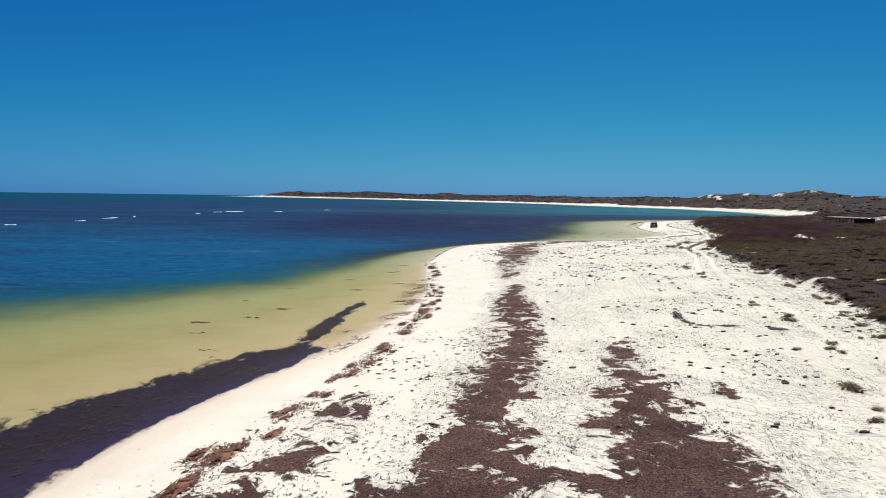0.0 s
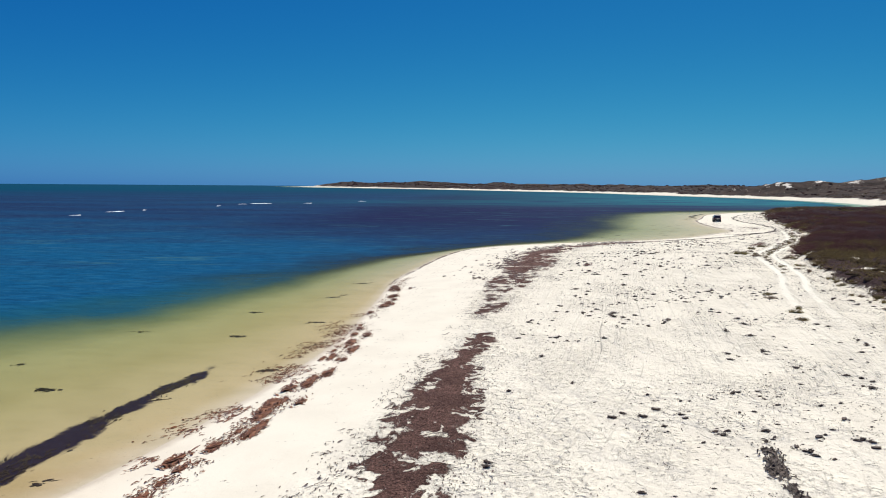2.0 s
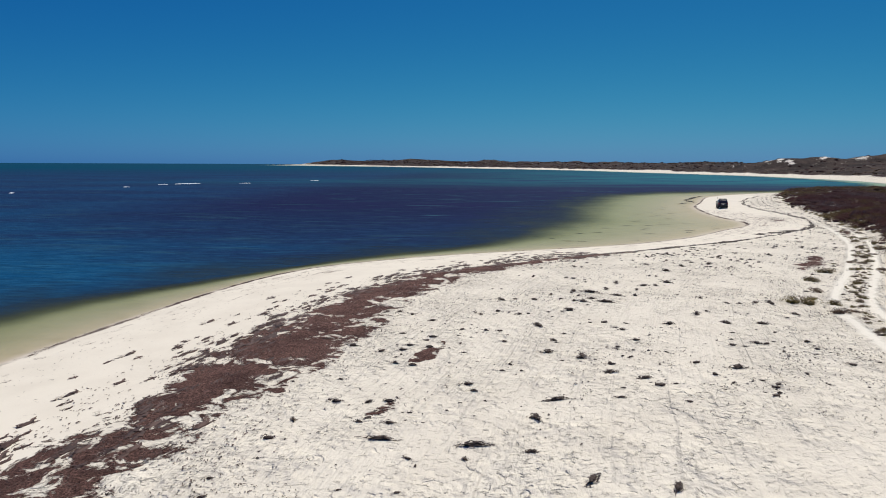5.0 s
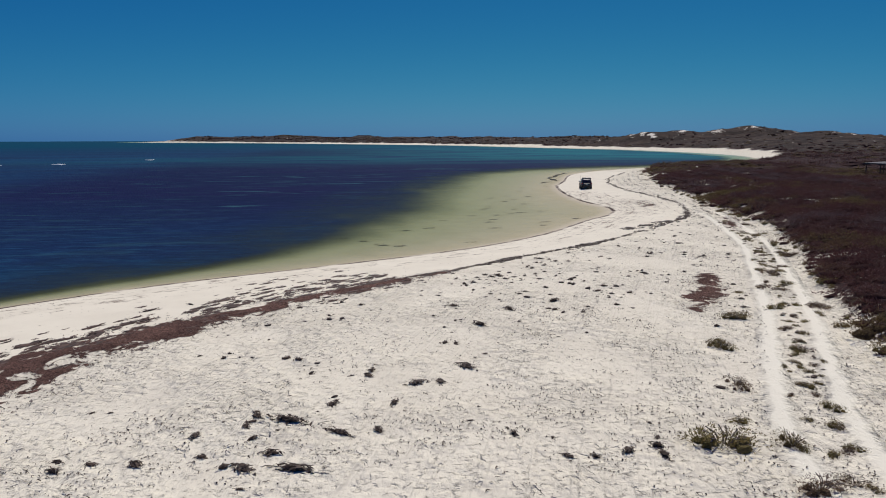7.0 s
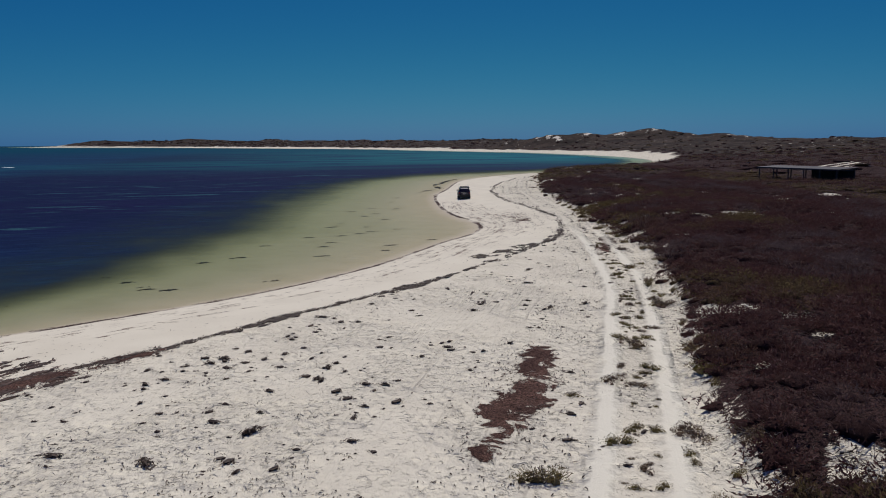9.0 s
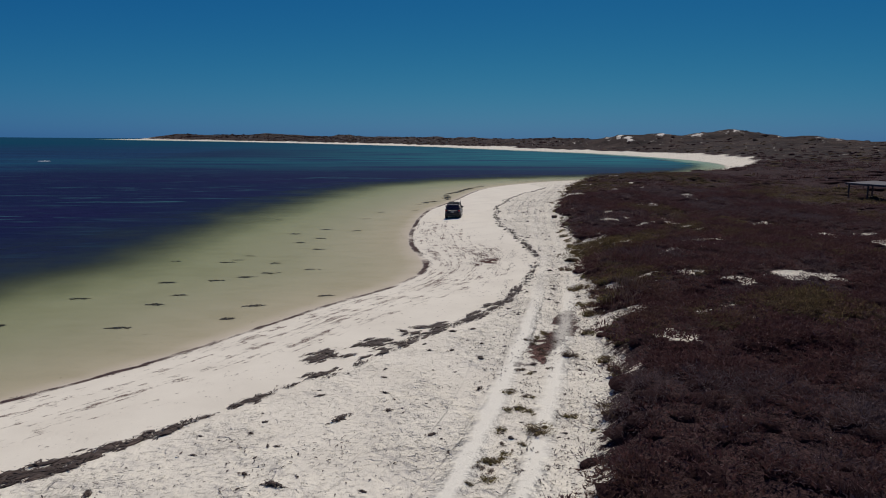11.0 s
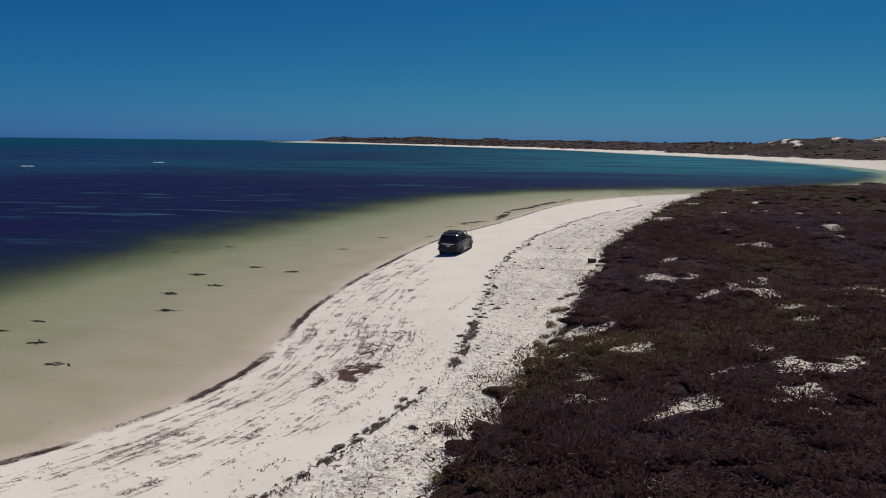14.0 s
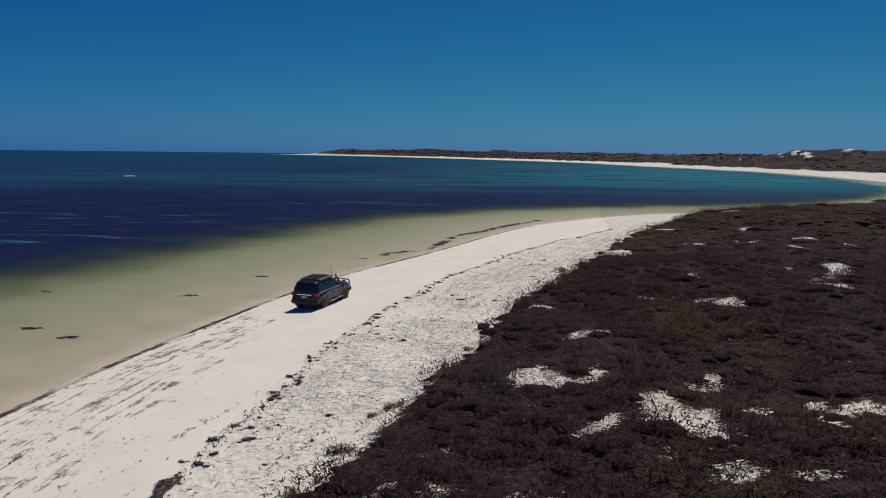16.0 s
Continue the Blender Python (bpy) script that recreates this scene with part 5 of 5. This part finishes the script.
KNOTS = ((26.6, 125.5), (27.6, 125.0), (30.7, 126.0), (30.0, 129.5), (29.1, 123.9), (25.1, 124.3), (25.6, 122.9), (26.8, 122.0), (28.1, 121.8), (27.4, 122.8), (22.0, 122.6),
         (24.0, 122.7), (28.8, 126.2), (31.5, 127.8), (32.3, 127.8), (34.8, 135.5), (36.7, 138.4), (30.2, 123.9), (39.3, 139.9), (33.4, 129.4), (34.1, 139.6), (26.0, 104.5), (20.8, 118.5),
         (23.8, 115.7), (25.7, 119.4), (23.9, 110.7), (25.2, 109.7), (26.1, 107.6), (23.7, 104.1), (29.9, 128.9), (26.4, 124.8), (19.2, 84.9), (19.6, 92.8), (22.9, 102.2), (24.1, 75.0),
         (18.0, 74.3), (19.7, 76.4), (16.9, 77.3))
rng = np.random.default_rng(95)
knot_meshes = [weed_knot(k, DARK_WEED) for k in range(6)]
many = [(x, y, rng.uniform(0.5, 1.15)) for x, y in KNOTS]
tries_x, tries_y = rng.uniform(10, 62, 1400), rng.uniform(60, 172, 1400)
td, tv = side(tries_x, tries_y, shore_line), side(tries_x, tries_y, dune_line)
fit_in = (td > 10) & (tv < -2) & (clouds(tries_x, tries_y, 8, 97) > 0.5)
many += [(x, y, 0.25 + 0.6 * rng.uniform(0, 1) ** 2.2) for x, y in np.stack([tries_x, tries_y], 1)[fit_in][:240]]
heights = lie(np.array([k[0] for k in many]), np.array([k[1] for k in many]))[0]
for k, ((x, y, size), z) in enumerate(zip(many, heights)):
    ob = new("weed_knot", knot_meshes[k % 6])
    ob.matrix_world = pose(x, y, z - 0.01, 0, 0, float(rng.uniform(0, 360))) @ Matrix.Diagonal((size * rng.uniform(0.8, 1.9), size * rng.uniform(0.6, 1.0), size * rng.uniform(0.7, 1.1), 1))
    tagged(ob, "dark matted knot of dried weed on white sand", "seaweed", "weed knots on the beach")
tx, ty = rng.uniform(4, 84, 40000), rng.uniform(24, 262, 40000)
inland = side(tx, ty, dune_line)
streaky = 0.6 * clouds(tx + 0.5 * ty, ty * 0.8 - 0.4 * tx, 3.0, 103, 3) + 0.4 * clouds(tx, ty, 11, 104, 2)
beside = (inland < -0.8) & (inland > -26) & ((ty < 42) | (side(tx, ty, tide_line) > 0.1)) & (side(tx, ty, shore_line) > 9) & (np.abs(to_line(tx, ty, track_line) - 0.95) > 0.55)
beside &= streaky + 0.05 * smooth(-10, -4, inland) > rng.uniform(0.50, 0.72, len(tx))
ux, uy, _ = along(rng, upper, 300, 0.22, 0.45, 1.0)
ux, uy = ux + 0.9 * (clouds(ux, uy, 5, 101) - 0.5), uy - 0.9 * (clouds(ux, uy, 5, 101) - 0.5)
tx, ty = np.concatenate([ux, tx[beside][:3600]]), np.concatenate([uy, ty[beside][:3600]])


def clump_field(name, label, seed, x, y, heading, size, material, drawn_out=1.5, flat=0.8):
    """Many small matted clumps of weed of a few shapes, joined into one mesh."""
    shapes = [weed_knot(seed + k, material, 1, 9) for k in range(6)]
    verts, faces, base = [], [], 0
    z = lie(x, y)[0]
    for k in range(len(x)):
        me = shapes[k % 6]
        m = pose(x[k], y[k], z[k] - 0.01, 0, 0, math.degrees(heading[k])) @ Matrix.Diagonal((size[k] * drawn_out, size[k], size[k] * flat, 1))
        verts += [m @ v.co for v in me.vertices]
        faces += [[i + base for i in p.vertices] for p in me.polygons]
        base += len(me.vertices)
    for me in shapes:
        bpy.data.meshes.remove(me)
    joined = bpy.data.meshes.new(name)
    joined.from_pydata(verts, [], faces)
    joined.materials.append(material)
    return tagged(new(name, joined), label, "seaweed", kind="stuff")


clump_field("weed_clods", "small dark clods of weed strewn over churned white sand", 40, tx, ty, rng.uniform(-0.9, 1.0, len(tx)), 0.22 + 0.55 * rng.uniform(0, 1, len(tx)) ** 3, DARK_WEED, 1.25, 0.95)

# thick mats along the upper tide line
MATS = ((((54.6, 171.8), (55.9, 173.0), (57.0, 173.6), (58.3, 174.5)), 170, 0.36), (((59.3, 175.2), (60.2, 176.2), (61.4, 177.0), (62.7, 177.9), (63.5, 179.4)), 170, 0.22),
        (((59.4, 176.4), (60.2, 175.6), (60.9, 175.9)), 60, 0.30), (((63.9, 180.5), (64.8, 181.3), (66.1, 182.4)), 60, 0.18), (((45.0, 159.6), (47.5, 161.6), (49.6, 163.2)), 80, 0.32), (((38.5, 154.2), (40.6, 156.1)), 40, 0.24))
pieces = []
for line, amount, wide in MATS:
    pieces.append(along(rng, smooth_line(line), amount, wide))
pieces.append(along(rng, upper, 520, 0.15, 0.0, 0.50))
x, y, h = (np.concatenate(c) for c in zip(*pieces))
keep = patchy(rng, x, y, 1.0, 89, 0.46)
clump_field("weed_mats", "thick mats of dark weed on the sand", 160, x[keep], y[keep], h[keep], rng.uniform(0.30, 1.0, int(keep.sum())), DARK_WEED, 1.6, 0.6)

# loose clumps between the water and the great drift, drawn out along the shore
drift = smooth_line(BANDS[1], 4)[:, :2]
x, y, h = along(rng, drift, 1500, 1.0, 0.25, 0.95)
shift = np.abs(rng.normal(0, 2.6, len(x)))
x, y = x - np.sin(h) * shift, y + np.cos(h) * shift
keep = patchy(rng, x * 1.3, y * 0.7, 2.6, 161, 0.47) & (side(x, y, shore_line) > 2.5)
clump_field("brown_clumps", "brown clumps of sea grass scattered below the drift", 166, x[keep], y[keep], h[keep], rng.uniform(0.35, 1.15, int(keep.sum())), BROWN_WEED, 2.1, 0.45)
x, y = rng.uniform(-9, 6, 3600), rng.uniform(17, 78, 3600)
d = side(x, y, shore_line)
keep = (d > 4.5) & (d < 15) & (y < 46 + 6 * clouds(x, y, 6, 164)) & patchy(rng, x * 1.6, y, 2.4, 163, 0.50)
clump_field("dark_clumps", "dark clumps of weed scattered over the lower beach", 172, x[keep], y[keep], rng.uniform(-0.5, 1.9, int(keep.sum())), 0.14 + 0.5 * rng.uniform(0, 1, int(keep.sum())) ** 2, DARK_WEED, 1.35, 0.6)
rust_meshes = [weed_knot(20 + k, RUST_WEED) for k in range(4)]
x, y, h = along(rng, low, 130, 0.45, 0.1, 0.9)
keep = patchy(rng, x, y, 1.9, 91, 0.50)
x, y, h = x[keep], y[keep], h[keep]
for k, (px, py, z) in enumerate(zip(x, y, lie(x, y)[0])):
    size = float(rng.uniform(0.8, 2.0))
    ob = new("weed_knot", rust_meshes[k % 4])
    ob.matrix_world = pose(px, py, z - 0.01, 0, 0, math.degrees(h[k])) @ Matrix.Diagonal((size * 1.6, size * 0.9, size * 0.38, 1))
    tagged(ob, "rust-brown clump of weed at the water's edge", "seaweed", "weed clumps along the waterline")

# ---- small shrubs on the upper beach and along the dune's foot ----
STEM = plain("grey_dry_stems", (0.16, 0.13, 0.11), 0.85, 0.0, 20, 0.4)


def shrub(seed, sort, leaves=1000):
    """A low cushion shrub: dry stems under small leaves; one metre across."""
    r = np.random.default_rng(seed)
    ob = new("shrub")
    bm = bmesh.new()
    for k in range(9):
        a = r.uniform(0, 6.28)
        reach = r.uniform(0.15, 0.34)
        tube(((0.03 * math.cos(a), 0.03 * math.sin(a), -0.05), (reach * 0.5 * math.cos(a), reach * 0.5 * math.sin(a), 0.14), (reach * math.cos(a + 0.3), reach * math.sin(a + 0.3), r.uniform(0.14, 0.26))), 0.010, 4, bm)
    part("stem", bm, STEM, ob)
    lumps = 7
    lx, ly = r.uniform(-0.33, 0.33, lumps), r.uniform(-0.24, 0.24, lumps)
    wide, tall = r.uniform(0.14, 0.28, lumps), r.uniform(0.13, 0.30, lumps)
    verts, tone = shrub_leaves(r, lx, ly, np.zeros(lumps), wide, tall, leaves // lumps, np.full(lumps, 0.042), np.clip(sort + r.uniform(-0.12, 0.12, lumps), 0, 1))
    more, faces = domes(r, lx, ly, np.zeros(lumps), wide * 0.42, tall * 0.42)
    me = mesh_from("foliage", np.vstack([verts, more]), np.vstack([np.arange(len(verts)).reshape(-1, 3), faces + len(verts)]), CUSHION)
    attribute(me, "sort", np.concatenate([tone, np.full(len(more), sort)]))
    leaf = new("foliage", me)
    leaf.parent = ob
    return ob


SORTS = ((0.95, "olive-green cushion shrub growing in white sand"), (0.62, "brown dry cushion shrub in white sand"), (0.78, "brownish-green bristly low shrub on the sand"))
kinds = [tagged(shrub(110 + k, SORTS[k % 3][0] if k % 3 else 0.95), SORTS[k % 3][1], "shrub", "small shrubs along the dune") for k in range(6)]
BUSHES = ((39.2, 121.8, 2.1), (40.3, 119.3, 1.5), (41.0, 121.6, 1.3), (40.4, 123.2, 0.8), (41.9, 126.2, 1.4), (46.3, 134.7, 1.6), (43.6, 130.4, 1.5), (42.5, 121.2, 0.6), (42.9, 122.6, 0.9),
          (43.7, 123.9, 0.9), (44.1, 125.8, 0.7), (49.2, 136.4, 1.0), (47.5, 132.7, 0.9), (46.4, 129.7, 1.0), (51.4, 141.3, 1.0), (51.9, 140.6, 0.9), (55.9, 150.4, 0.8), (54.1, 146.5, 1.0),
          (55.6, 143.2, 1.6), (60.9, 156.3, 1.5), (59.0, 151.0, 1.7), (52.4, 142.7, 0.7), (49.5, 140.4, 0.7), (22.9, 41.3, 1.1), (22.4, 39.0, 0.9), (25.5, 58.1, 1.0), (25.2, 51.2, 1.2),
          (18.6, 32.0, 1.1), (16.7, 26.6, 0.9), (20.2, 39.9, 0.8), (43.5, 130.9, 1.2), (30.2, 87.6, 1.2), (29.9, 81.0, 1.2), (69.1, 176.8, 1.2), (67.9, 173.6, 0.7), (66.0, 170.0, 1.0),
          (70.6, 180.4, 1.1), (74.3, 194.6, 1.0), (76.3, 202.3, 1.0), (54.6, 140.8, 1.9), (70.5, 177.6, 2.6), (12.2, 30.5, 0.8), (18.5, 31.2, 1.3), (17.7, 28.2, 0.9), (22.1, 39.8, 1.0), (24.4, 49.3, 1.4), (25.0, 56.4, 1.1), (28.3, 76.5, 1.2), (29.0, 79.4, 1.1), (29.7, 85.9, 1.1))
bush_rows = [(x, y, s) for x, y, s in BUSHES]
mx, my, mh = along(rng, track_line, 150, 0.33, 0.29, 0.58)
bush_rows += [(x, y, float(rng.uniform(0.25, 0.72))) for x, y in zip(mx, my)]
mx, my, mh = along(rng, dune_line[(dune_line[:, 1] > 20) & (dune_line[:, 1] < 285)], 190, 0.7)
bush_rows += [(x, y, float(rng.uniform(0.5, 1.5))) for x, y in zip(mx - np.where(my < 165, 0.6, 0.1), my)]
bush_z = lie(np.array([b[0] for b in bush_rows]), np.array([b[1] for b in bush_rows]))[0]
for k, ((x, y, size), z) in enumerate(zip(bush_rows, bush_z)):
    m = pose(x, y, float(z) - 0.01, 0, 0, float(rng.uniform(0, 360))) @ Matrix.Diagonal((size, size * float(rng.uniform(0.6, 1.0)), size * float(rng.uniform(0.65, 1.0)), 1))
    if k < len(kinds):
        kinds[k].matrix_world = m
    else:
        bush = copy_thing(kinds[int(rng.integers(0, 6))], pose(0, 0, 0))
        bush.matrix_basis = m

# ---- dead shrubs: bare bleached stems standing in the heath ----
def twig_material():
    n = Nodes("bleached_dead_twigs")
    colour = n.mix(n.noise(24.0), (0.46, 0.35, 0.27), (0.30, 0.22, 0.17))
    n.finish(colour, 0.85, None, 0, 0.1)
    both = n.add("MixShader", Fac=0.5)
    n.tree.links.new(n.bsdf.outputs[0], both.inputs[1])
    n.tree.links.new(n.add("BsdfTranslucent", Color=colour).outputs[0], both.inputs[2])
    n.tree.links.new(both.outputs[0], n.out.inputs["Surface"])
    return n.mat


BLEACHED = twig_material()


def dead_shrub(seed):
    r = np.random.default_rng(seed)
    bm = bmesh.new()
    for k in range(46):
        a, lean = r.uniform(0, 6.28), r.uniform(0.05, 0.75)
        tall, bx, by = r.uniform(0.45, 1.0), r.normal(0, 0.28), r.normal(0, 0.22)
        mid = (bx + lean * 0.4 * tall * math.cos(a), by + lean * 0.4 * tall * math.sin(a), 0.55 * tall)
        tip = (bx + lean * tall * math.cos(a + 0.4), by + lean * tall * math.sin(a + 0.4), tall * (1 - 0.3 * lean))
        tube(((bx, by, -0.1), mid, tip), float(r.uniform(0.006, 0.012)), 3, bm)
    me = bpy.data.meshes.new("dead_shrub")
    bm.to_mesh(me)
    bm.free()
    me.materials.append(BLEACHED)
    return me


dead_meshes = [dead_shrub(140 + k) for k in range(4)]
DEAD = ((76.4, 189.1), (77.4, 189.0), (75.7, 188.1), (74.8, 189.3), (75.3, 187.0), (76.6, 187.2), (73.6, 187.6), (80.7, 212.3), (81.4, 211.5), (72.0, 178.2), (70.9, 176.3), (71.6, 179.4), (85.9, 212.4), (68.4, 149.8), (67.0, 151.5), (88.3, 209.6))
dead_z = lie(np.array([d[0] for d in DEAD]), np.array([d[1] for d in DEAD]))[0]
for k, ((x, y), z) in enumerate(zip(DEAD, dead_z)):
    ob = new("dead_shrub", dead_meshes[k % 4])
    ob.matrix_world = pose(x, y, float(z) - 0.02, 0, 0, float(rng.uniform(0, 360))) @ Matrix.Diagonal((1.1, 1.1, float(rng.uniform(0.85, 1.25)), 1))
    tagged(ob, "dead shrub of bare bleached twigs among dark heath", "shrub", "dead shrubs in the heath")

# fallen twigs over the bare sand in the heath
spots = np.array([b for b in BARE if b[0] < 110])
pick = rng.integers(0, len(spots), 8000)
x, y = spots[pick, 0] + rng.normal(0, 1.1, 8000) * spots[pick, 2], spots[pick, 1] + rng.normal(0, 0.9, 8000) * spots[pick, 2]
litter("fallen_twigs", "dark fallen twigs over bare sand in the heath", 150, x, y, 0.30, 0.020, rng.uniform(0, 3.1, 8000), DARK_WEED, 3.0)

# ---- a stump of driftwood beside the track ----
WOOD = plain("brown_driftwood", (0.085, 0.055, 0.038), 0.9, 0.0, 16, 0.5)


def stump(m):
    bm = bmesh.new()
    rings = []
    for k, x in enumerate((-0.3, -0.27, -0.1, 0.12, 0.27, 0.3)):
        rad = (0.15, 0.175, 0.185, 0.18, 0.17, 0.145)[k]
        rings.append([(x, (rad + 0.015 * math.sin(5 * a + k)) * math.cos(a), 0.17 + (rad + 0.015 * math.sin(3 * a)) * math.sin(a)) for a in (2 * math.pi * j / 14 for j in range(14))])
    log = tagged(new("driftwood_stump"), "short brown driftwood log lying on the sand", "log")
    log.matrix_world = m
    part("trunk", loft(rings), WOOD, log)
    part("cut_end", revolve(((0.296, 0.14), (0.312, 0.12)), 14), TIMBER, log, "paler sawn end").matrix_basis = pose(0, 0, 0.17)
    return log


stump(pose(79.9, 224.0, float(lie(np.array([79.9]), np.array([224.0]))[0][0]), 0, 0, 8))

# ---- broken water on the reef ----
def foam_material():
    n = Nodes("white_sea_foam")
    return n.finish(n.mix(n.noise(2.0), (0.80, 0.83, 0.85), (0.62, 0.70, 0.74)), 0.7, n.bump(n.noise(6.0), 0.6, 0.1))


FOAM = foam_material()


def breaker(x, y, length, turn, seed):
    r = np.random.default_rng(seed)
    steps = 26
    rows = []
    for i in range(steps + 1):
        u = i / steps
        swell = math.sin(math.pi * u) ** 0.5 * (0.35 + 0.65 * float(clouds(np.array([u * 9.0 + seed]), np.array([seed * 1.7]), 1.0, 5)[0]))
        px, off = (u - 0.5) * length, 0.8 * math.sin(u * 5 + seed)
        rows.append([(px, off + dy * swell, 0.01 + dz * swell) for dy, dz in ((-0.6, 0.0), (-0.25, 0.2), (0.05, 0.28), (0.4, 0.1), (0.9, 0.02))])
    verts = np.array(rows).reshape(-1, 3)
    i, j = np.meshgrid(np.arange(steps), np.arange(4), indexing="ij")
    a = (i * 5 + j).ravel()
    ob = new("breaker", mesh_from("breaker", verts, np.stack([a, a + 1, a + 6, a + 5], 1), FOAM, True))
    ob.matrix_world = pose(x, y, 0, 0, 0, turn)
    return tagged(ob, "short white breaker of foam out on the reef", "wave", "breakers on the reef")


for k, (x, y, length, turn) in enumerate(((-124, 204, 3, 60), (-121, 238, 4, 70), (-125, 268, 10, 76), (-123, 284, 3, 78), (-117, 340, 3, 82), (-113, 384, 14, 60), (-118, 372, 4, 50), (-92, 398, 5, 20), (-74, 454, 5, 20))):
    breaker(x, y, length, turn, k + 1)
